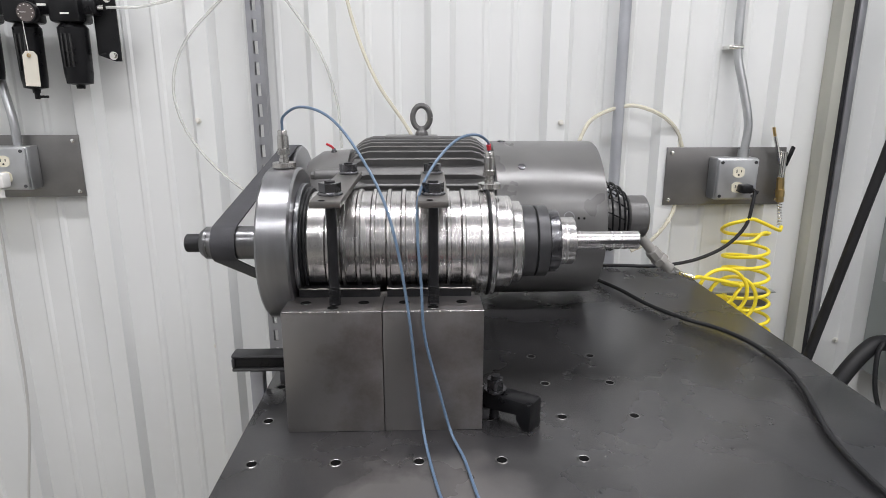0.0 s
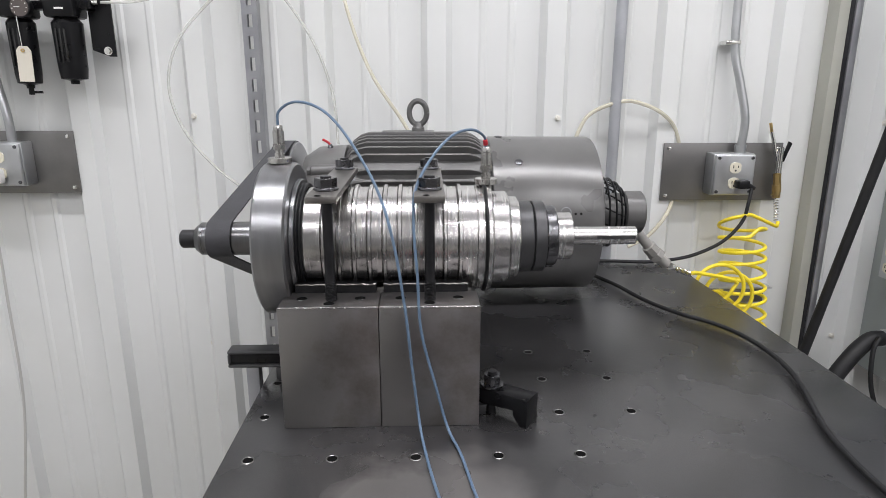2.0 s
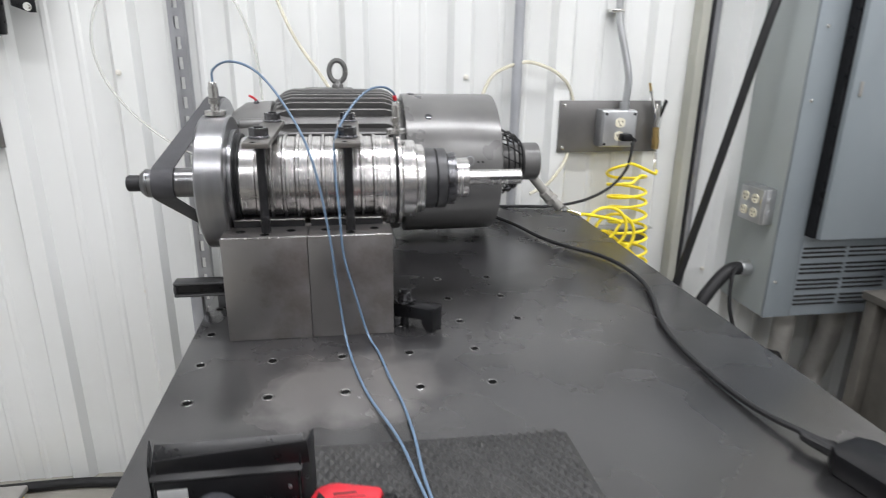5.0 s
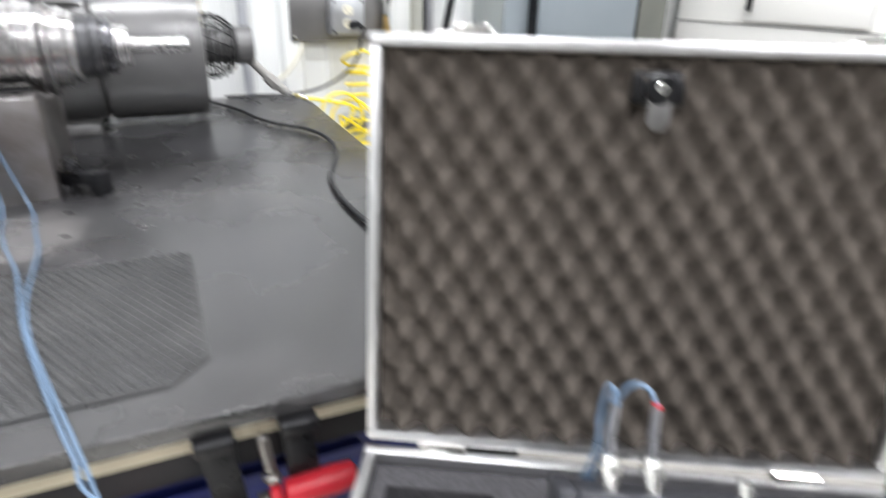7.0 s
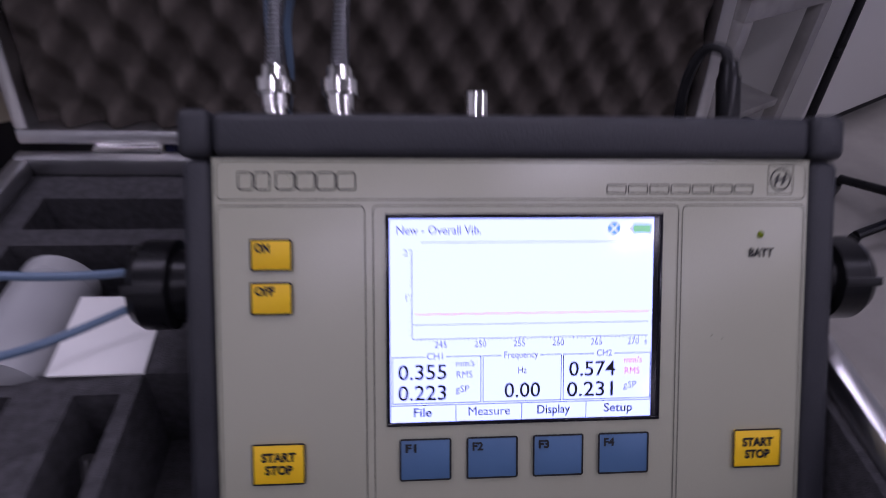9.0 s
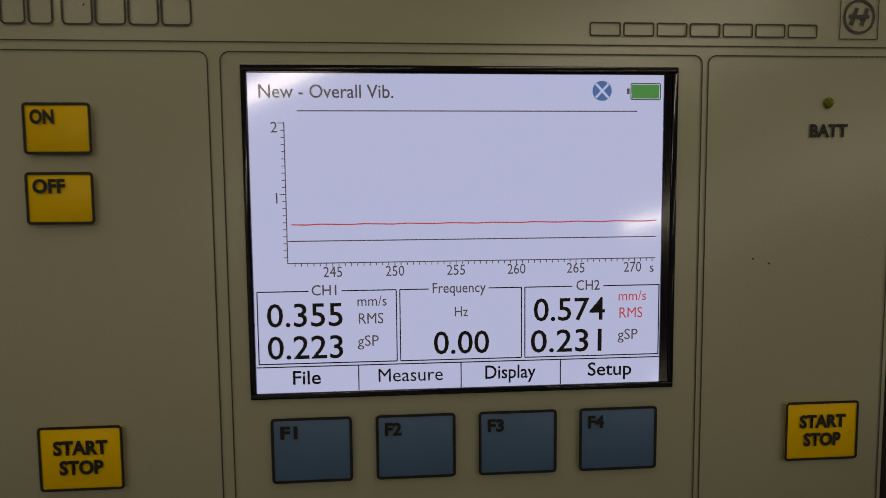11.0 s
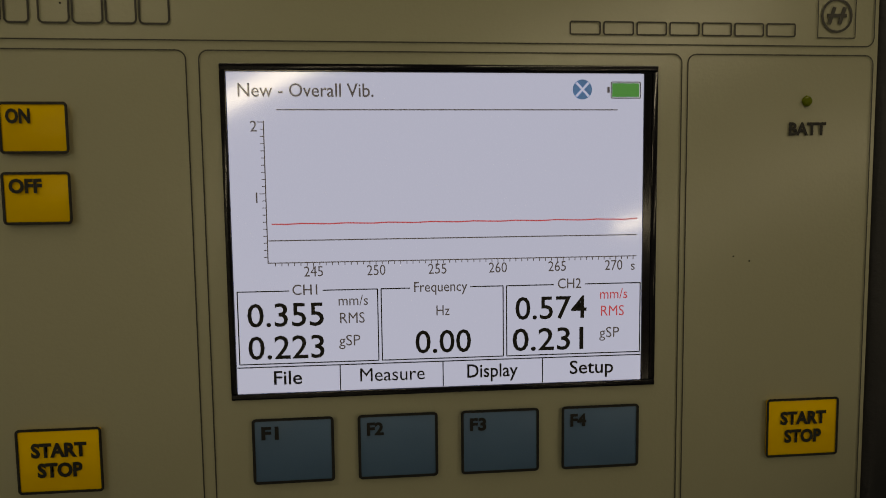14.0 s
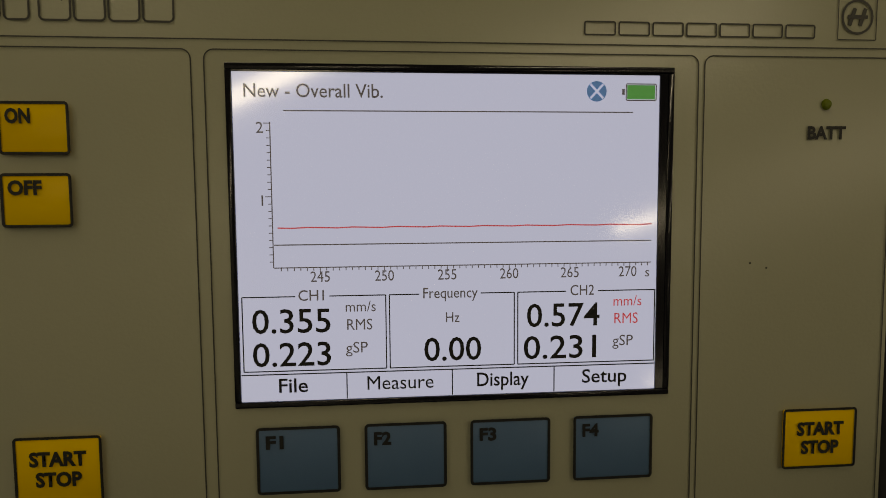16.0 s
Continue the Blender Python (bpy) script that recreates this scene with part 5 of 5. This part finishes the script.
# convoluted foam: staggered bumps
bm = bmesh.new()
pu, pv, nu, nv = 0.031, 0.0232, 200, 165
grid = []
for j in range(nv + 1):
    row = []
    for i in range(nu + 1):
        u, v = 0.0085 + (CW - 0.017) * i / nu, 0.0105 + 0.346 * j / nv
        hgt = 0.5 + 0.5 * math.cos(2 * math.pi * (u - 0.0005) / pu) * math.cos(math.pi * (v - 0.0142) / pv)
        hgt = hgt ** 1.2
        wob = 0.0012 * noise.noise(Vector((u * 25, v * 25, 0)))
        row.append(bm.verts.new(LID @ Vector((u, 0.02 - 0.0175 * hgt + wob, v))))
    grid.append(row)
for j in range(nv):
    for i in range(nu):
        bm.faces.new((grid[j][i], grid[j][i + 1], grid[j + 1][i + 1], grid[j + 1][i]))
part("lid_foam", bm, FOAM, cs_, "grey-brown egg-crate foam lining", 180)
for hx in (0.07, 0.39):
    part("hinge", join(box(hx - 0.022, hx + 0.022, -0.004, 0.008, -0.004, 0.004, 0.001), cyl((hx - 0.02, 0.003, 0.002), (hx + 0.02, 0.003, 0.002), 0.0035, 10)), CHROME, cs_)
for lx in (0.075, 0.40):
    part("latch_plate", moved(join(box(lx - 0.025, lx + 0.025, 0.02, 0.046, 0.3675, 0.372, 0.0015), box(lx - 0.012, lx + 0.02, 0.012, 0.035, 0.3725, 0.376, 0.001)), LID), CHROME, cs_, "chrome draw latch")
lk = part("lock_tongue", moved(prism([(0.221, 0.327), (0.221, 0.305), (0.2255, 0.2985), (0.2345, 0.2985), (0.239, 0.305), (0.239, 0.327)], 0.003, 0.0055, 0.0008), LID @ pose(0, 0, 0, 90)), PLATE, cs_, "dull steel lock tongue")
part("lock_boss", moved(join(cyl((0.23, 0.012, 0.331), (0.23, -0.0085, 0.331), 0.0125, 24, 0.003), box(0.209, 0.251, 0.003, 0.0115, 0.318, 0.345, 0.004)), LID), BLACK, cs_, "black lock boss")
part("lock_rivet", moved(cyl((0.23, -0.0086, 0.331), (0.23, -0.0105, 0.331), 0.0045, 16, 0.001), LID), CHROME, cs_)

fl = thing("plastic_bottle", "frosted plastic bottle lying in a foam pocket", "bottle", CASE @ pose(0.06, -0.156, -0.022))
part("body", moved(lathe([(-0.026, 0.014), (-0.023, 0.0215), (0.038, 0.0215), (0.042, 0.0205)], "y", 28), pose(0, 0, 0)), FROST, fl)
part("cap", moved(lathe([(0.0422, 0.0198), (0.0432, 0.0206), (0.052, 0.0204), (0.0555, 0.0165), (0.0562, 0.008)], "y", 28), pose(0, 0, 0)), FROST, fl, "frosted screw cap")
pp = thing("paper_sheet", "folded white paper card lying over the foam pocket", "paper", CASE @ pose(0.103, -0.153, -0.0125, 0, 3, 3))
part("sheet", box(-0.019, 0.024, -0.026, 0.026, 0, 0.0012), PAPER, pp)
part("print_bar", box(0.012, 0.024, 0.019, 0.0215, 0.00125, 0.0015), INK, pp)
for ru, rv in ((0.058, -0.228), (0.112, -0.228)):
    rd = thing("steel_probe", "thin steel probe rod standing in a foam pocket", "probe", CASE @ pose(ru, rv, -0.07), "probes in the case")
    part("rod", cyl((0, -0.02, 0.0), (0.004, 0.01, 0.052), 0.0032, 12), CHROME, rd)
    part("pin", cyl((0.0075, -0.022, 0.0), (0.011, 0.002, 0.044), 0.0022, 12), CHROME, rd)
    part("sleeve", cyl((0, -0.02, 0.0), (0.0012, -0.011, 0.016), 0.006, 12), BLACK, rd)

# analyser; x right, y up the face, z out of the face, origin at the screen's upper left
an = thing("vibration_analyser", "grey vibration analyser with lit screen and yellow and blue keys", "vibration analyser", DEV)
mm = 0.001
part("face", box(-71.5 * mm, 190 * mm, -165 * mm, 22.5 * mm, -0.006, 0.0, 0.0006), FACE, an, "warm grey printed front panel")
part("housing", box(-78 * mm, 197 * mm, -163 * mm, 40 * mm, -0.068, -0.0065, 0.003), GREY_PLASTIC, an, "dark grey housing")
part("top_rail", box(-71.2 * mm, 189.5 * mm, 22.8 * mm, 41.5 * mm, -0.06, 0.002, 0.004, 3), GREY_PLASTIC, an)
part("side_rail", box(-84 * mm, -71.8 * mm, -165 * mm, 22.3 * mm, -0.06, 0.001, 0.004, 3), GREY_PLASTIC, an)
part("side_rail", box(190.3 * mm, 204 * mm, -165 * mm, 22.3 * mm, -0.06, 0.001, 0.004, 3), GREY_PLASTIC, an)
for x0, x1 in ((-85.2, -71.4), (189.8, 205.4)):
    part("corner_cap", box(x0 * mm, x1 * mm, 22.5 * mm, 42.8 * mm, -0.062, 0.003, 0.004, 3), GREY_PLASTIC, an, "moulded corner cap")
for sx, x in ((-1, -85), (1, 204)):
    kn = part("pivot_knob", moved(lathe([(0, 0.015), (0.008, 0.016), (0.009, 0.0205), (0.022, 0.0205), (0.026, 0.018)], "x", 36), pose(x * mm, -33 * mm, -0.024) @ Matrix.Diagonal((sx, 1, 1, 1))), BLACK, an, "round black handle pivot")
    part("knob_slot", moved(box(0.009, 0.0265, -0.002, 0.002, 0.012, 0.0212, 0.0005), pose(x * mm, -33 * mm, -0.024) @ Matrix.Diagonal((sx, 1, 1, 1))), BLACK_SOFT, kn)

part("bezel", ring_plate(0.0, 122.5 * mm, -93.7 * mm, -0.8 * mm, 0.0017, -0.001, 0.0009, 0.0003), BEZEL, an, "black screen bezel")
part("bezel", box(118.4 * mm, 120.7 * mm, -91.9 * mm, -2.6 * mm, -0.001, 0.0006), BEZEL, an)
part("bezel", box(1.8 * mm, 118.3 * mm, -3.0 * mm, -2.6 * mm, -0.001, 0.0006), BEZEL, an)
sc_ = part("screen", box(1.75 * mm, 118.3 * mm, -91.95 * mm, -3.05 * mm, -0.0008, 0.00035), SCREEN, an, "lit colour screen")


def P(u, v, h=0.0006):
    return pose(u * mm, -v * mm, h)


def line(parent, u0, v0, u1, v1, w, material, h=0.0006, name="rule"):
    """A flat printed line between two panel points in millimetres."""
    d = math.hypot(u1 - u0, v1 - v0)
    b = box(0, d * mm, -w / 2 * mm, w / 2 * mm, -0.00005, 0.00005)
    return part(name, moved(b, P(u0, v0, h) @ pose(0, 0, 0, 0, 0, -math.degrees(math.atan2(v1 - v0, u1 - u0)))), material, parent)


def outline(parent, u0, v0, u1, v1, w, material, h, r=2.0, name="outline", skew=0.0):
    """A closed printed outline with rounded corners."""
    bm = bmesh.new()
    loops = []
    for g in (w / 2, -w / 2):
        pts = []
        for cx, cy, a0 in ((u1 - r, v0 + r, 0), (u0 + r, v0 + r, 90), (u0 + r, v1 - r, 180), (u1 - r, v1 - r, 270)):
            for k in range(6):
                a = radians(a0 + 18 * k)
                yv = cy - (r + g) * math.sin(a)
                pts.append(bm.verts.new(((cx + (r + g) * math.cos(a) + skew * (v1 - yv)) * mm, -yv * mm, h)))
        loops.append(pts)
    n = len(loops[0])
    for k in range(n):
        bm.faces.new((loops[0][k], loops[0][(k + 1) % n], loops[1][(k + 1) % n], loops[1][k]))
    return part(name, bm, material, parent)


# printed panel outlines
for u0, u1 in ((-70, -8.6), (-5.2, 129.6), (131.4, 188.2)):
    outline(an, u0, -2.6, u1, 170, 0.35, FACE_LINE, 0.0003, 2.5, "panel_outline")
outline(an, -70, -21.3, 188.2, -5.2, 0.35, FACE_LINE, 0.0003, 2.5, "panel_outline")
# keys
for u0, v0, u1, v1, words in ((-56.2, 11.6, -39.4, 24.5, "ON"), (-56.5, 29.9, -39.6, 43.2, "OFF")):
    k = part("key", box(u0 * mm, u1 * mm, -v1 * mm, -v0 * mm, 0.0002, 0.0012, 0.0005), KEY_YELLOW, an, "yellow membrane key")
    outline(k, u0, v0, u1, v1, 0.75, INK, 0.0014, 0.8, "key_border")
    text(words, 0.005, INK, k, P(u0 + 1.6, v0 + 3.6, 0.0016), bold=0.00022, align="LEFT", width=0.0062 if words == "ON" else 0.0084)
for u0, v0, u1, v1 in ((-57.3, 99.6, -35.4, 117.2), (157.8, 99.8, 180.2, 117.2)):
    k = part("key", box(u0 * mm, u1 * mm, -v1 * mm, -v0 * mm, 0.0002, 0.0012, 0.0005), KEY_YELLOW, an, "yellow membrane key")
    outline(k, u0, v0, u1, v1, 0.75, INK, 0.0014, 0.8, "key_border")
    for n_, w_ in enumerate(("START", "STOP")):
        text(w_, 0.0053, INK, k, P((u0 + u1) / 2, v0 + 5.9 + 5.6 * n_, 0.0016), bold=0.00024, width=0.0146 if n_ == 0 else 0.0118)
for n_, (u0, u1) in enumerate(((5.8, 27.8), (35.3, 57.4), (64.9, 87.1), (94.6, 117.2))):
    k = part("key", box(u0 * mm, u1 * mm, -117.6 * mm, -99.4 * mm, 0.0002, 0.0012, 0.0005), KEY_BLUE, an, "blue soft key")
    outline(k, u0, 99.4, u1, 117.6, 0.8, INK, 0.0014, 0.8, "key_border")
    text(f"F{n_ + 1}", 0.005, INK, k, P(u0 + 2.0, 103.4, 0.0016), bold=0.0002, align="LEFT", width=0.0048)
part("battery_lamp", moved(lathe([(0.0003, 0.0016), (0.0009, 0.0012), (0.0011, 0.0003)], "z", 16), P(168, 10.6, 0)), LED, an, "dim battery lamp")
text("BATT", 0.005, INK, an, P(168.2, 18.9, 0.0004), bold=0.0002, width=0.0116)
# maker's marks as plain shapes
for k in range(6):
    u0 = (-61.0, -54.0, -45.5, -37.0, -28.5, -20.0)[k]
    outline(an, u0, -16.6, u0 + (6.0 if k < 2 else 7.6), -9.4, 0.55, FACE_LINE, 0.0003, 1.2, "model_mark", 0.0)
for k in range(7):
    u0 = 96.8 + 9.7 * k
    outline(an, u0, -11.4, u0 + 8.6, -7.9, 0.45, FACE_LINE, 0.0003, 0.5, "maker_mark", 0.0)
outline(an, 170.6, -20.2, 182.2, -7.6, 0.3, FACE_LINE, 0.0003, 0.3, "emblem_frame")
outline(an, 171.9, -18.6, 180.9, -9.4, 0.7, FACE_LINE, 0.0003, 4.4, "emblem_ring")
for d in (-1.6, 1.6):
    line(an, 176.4 + d - 0.8, -11.6, 176.4 + d + 0.8, -16.4, 1.1, FACE_LINE, 0.0003, "emblem_bar")
line(an, 173.4, -14, 179.4, -14, 1.0, FACE_LINE, 0.00035, "emblem_bar")
for u, v in ((146.5, 56), (151.5, 57.5), (-40, -14.5)):
    part("speck", moved(lathe([(0, 0.00028), (0.0002, 0.0002)], "z", 8), P(u, v, 0.0001)), INK, an)

# what the screen shows
HS = 0.0005
text("New - Overall Vib.", 0.0052, SCREEN_GREY, sc_, P(4.4, 8.1, HS), bold=0.00003, align="LEFT", width=0.0366)
line(sc_, 14.9, 13.2, 110.6, 13.2, 0.3, SCREEN_GREY, HS)
part("icon", moved(lathe([(0, 0.0028), (0.00012, 0.0028)], "z", 24), P(100.3, 7.5, 0.0004)), SCREEN_BLUE, sc_)
for s in (-1, 1):
    line(sc_, 98.5, 7.5 - 1.9 * s, 102.1, 7.5 + 1.9 * s, 0.6, SCREEN, 0.0006)
part("battery_icon", box(109.0 * mm, 117 * mm, -9.6 * mm, -5.7 * mm, 0.0004, 0.00048), SCREEN_GREEN, sc_)
outline(sc_, 108.7, 5.4, 117.3, 9.9, 0.3, SCREEN_GREY, HS, 0.4)
line(sc_, 107.9, 6.8, 107.9, 8.4, 0.7, SCREEN_GREY, HS)
line(sc_, 11.3, 16.2, 11.3, 55.2, 0.28, SCREEN_GREY, HS)
line(sc_, 11.3, 55.2, 116.6, 55.2, 0.28, SCREEN_GREY, HS)
for k in range(20):
    v = 16.5 + 39 * k / 20
    line(sc_, 11.3 - (1.7 if k % 10 == 0 else 1.0), v, 11.3, v, 0.22, SCREEN_GREY, HS)
for k in range(60):
    u = 13.3 + 1.735 * k
    line(sc_, u, 55.2, u, 55.2 + (1.7 if k % 10 == 6 else 0.9), 0.22, SCREEN_GREY, HS)
text("2", 0.0042, SCREEN_GREY, sc_, P(8.6, 17.8, HS))
text("1", 0.0042, SCREEN_GREY, sc_, P(8.8, 37.2, HS))
for k in range(6):
    text(str(245 + 5 * k), 0.0042, SCREEN_GREY, sc_, P(23.7 + 17.35 * k - (0.6 if k == 5 else 0), 57.9, HS), width=0.0052)
text("s", 0.004, SCREEN_GREY, sc_, P(115.6, 58.1, HS))
for k in range(26):
    line(sc_, 12.6 + 4.0 * k, 44.4 + 0.12 * math.sin(k * 2.1), 16.7 + 4.0 * k, 44.4 + 0.12 * math.sin(k * 2.1 + 2.1), 0.34, INK_RED, HS, "trace")
line(sc_, 11.6, 49.0, 116.6, 49.0, 0.3, SCREEN_GREY, HS, "trace")
for u0, u1, head_, hw, c_ in ((2.6, 41.3, "CH1", 4.6, 21.4), (42.3, 77.2, "Frequency", 8.6, 59.1), (78.2, 117.9, "CH2", 4.6, 96.7)):
    line(sc_, u0, 63.1, c_ - hw, 63.1, 0.3, INK, HS)
    line(sc_, c_ + hw, 63.1, u1, 63.1, 0.3, INK, HS)
    for a_, b_, c2, d_ in ((u0, 63.1, u0, 83.6), (u1, 63.1, u1, 83.6), (u0, 83.6, u1, 83.6)):
        line(sc_, a_, b_, c2, d_, 0.3, INK, HS)
    text(head_, 0.0042, SCREEN_GREY, sc_, P(c_, 63.0, HS), bold=0.00002, width=0.0069 if hw < 6 else 0.0152)
for u, col, a_, b_ in ((15.8, SCREEN_GREY, "0.355", "0.223"), (91.3, INK_RED, "0.574", "0.231")):
    text(a_, 0.0094, INK, sc_, P(u, 70.2, HS), bold=0.00007, width=0.021)
    text(b_, 0.0094, INK, sc_, P(u, 79.4, HS), bold=0.00007, width=0.021)
    text("mm/s", 0.0042, col, sc_, P(u + 18.6, 66.3, HS), width=0.0082)
    text("RMS", 0.0044, col, sc_, P(u + 18.2, 71.3, HS), width=0.0069)
    text("gSP", 0.0044, SCREEN_GREY, sc_, P(u + 17.4, 77.7, HS), width=0.006)
text("Hz", 0.0042, SCREEN_GREY, sc_, P(59.7, 69.9, HS), width=0.0038)
text("0.00", 0.0094, INK, sc_, P(59.8, 79.1, HS), bold=0.00007, width=0.016)
line(sc_, 1.9, 84.5, 118.2, 84.5, 0.3, INK, HS)
for u in (30.3, 59.6, 88.7):
    line(sc_, u, 84.5, u, 91.8, 0.3, INK, HS)
for u, w_, wide in ((15.6, "File", 0.0078), (45.0, "Measure", 0.0184), (73.8, "Display", 0.0148), (103.4, "Setup", 0.0131)):
    text(w_, 0.0056, INK, sc_, P(u, 87.9, HS), bold=0.0 if "M" in w_ else 0.00006, width=wide)

# connectors on top of the analyser


def bnc(u, cabled, red):
    b = part("bnc_socket", moved(lathe([(0.046, 0.0055), (0.058, 0.0055), (0.0585, 0.0045)], "y", 20), pose(u, -0.0045, -0.017)), CHROME, an, "nickel socket")
    if cabled:
        part("bnc_plug", moved(lathe([(0.05, 0.0065), (0.056, 0.0068), (0.0565, 0.0085), (0.0625, 0.0085), (0.063, 0.0065), (0.068, 0.006)], "y", 24), pose(u, -0.0045, -0.017)), CHROME, b, "knurled nickel plug")
        part("strain_relief", tube([(u, 0.0634, -0.017), (u, 0.08, -0.016), (u + 0.002, 0.098, -0.013)], 0.004, 12, True, 10, lambda w: 0.0029 - 0.0006 * w), GREY_PLASTIC, b, "grey strain relief")
        part("relief_spring", tube([(u + 0.002 * (k / 150) ** 2 + (0.0039 - 0.0009 * k / 150) * math.cos(k * 0.7), 0.0645 + 0.033 * k / 150, -0.017 + 0.004 * (k / 150) ** 1.5 + (0.0039 - 0.0009 * k / 150) * math.sin(k * 0.7)) for k in range(150)], 0.00055, 5, False), GALV_DULL, b, "dull steel relief spring")
        part("marker", cyl((u + 0.002, 0.098, -0.013), (u + 0.0023, 0.1005, -0.0125), 0.0033, 12), RED if red else BLUE_CABLE, b)


bnc(-0.048, True, False)
bnc(-0.0195, True, True)
bnc(0.0415, False, False)
pl = thing("charger_cord", "black charger plug and cord in the top of the analyser", "cord", DEV)
part("plug", moved(lathe([(0.0465, 0.0055), (0.066, 0.0055), (0.068, 0.0045), (0.074, 0.004)], "y", 20), pose(0.160, -0.0045, -0.016)), BLACK, pl)
part("cord", tube([(0.160, 0.069, -0.016), (0.158, 0.075, -0.018), (0.1535, 0.077, -0.026), (0.150, 0.066, -0.036), (0.152, 0.045, -0.05), (0.17, 0.02, -0.09), (0.225, 0.005, -0.06), (0.222, -0.012, -0.045), (0.212, -0.03, -0.06), (0.205, -0.09, -0.075)], 0.0026, 8), BLACK_SOFT, pl)
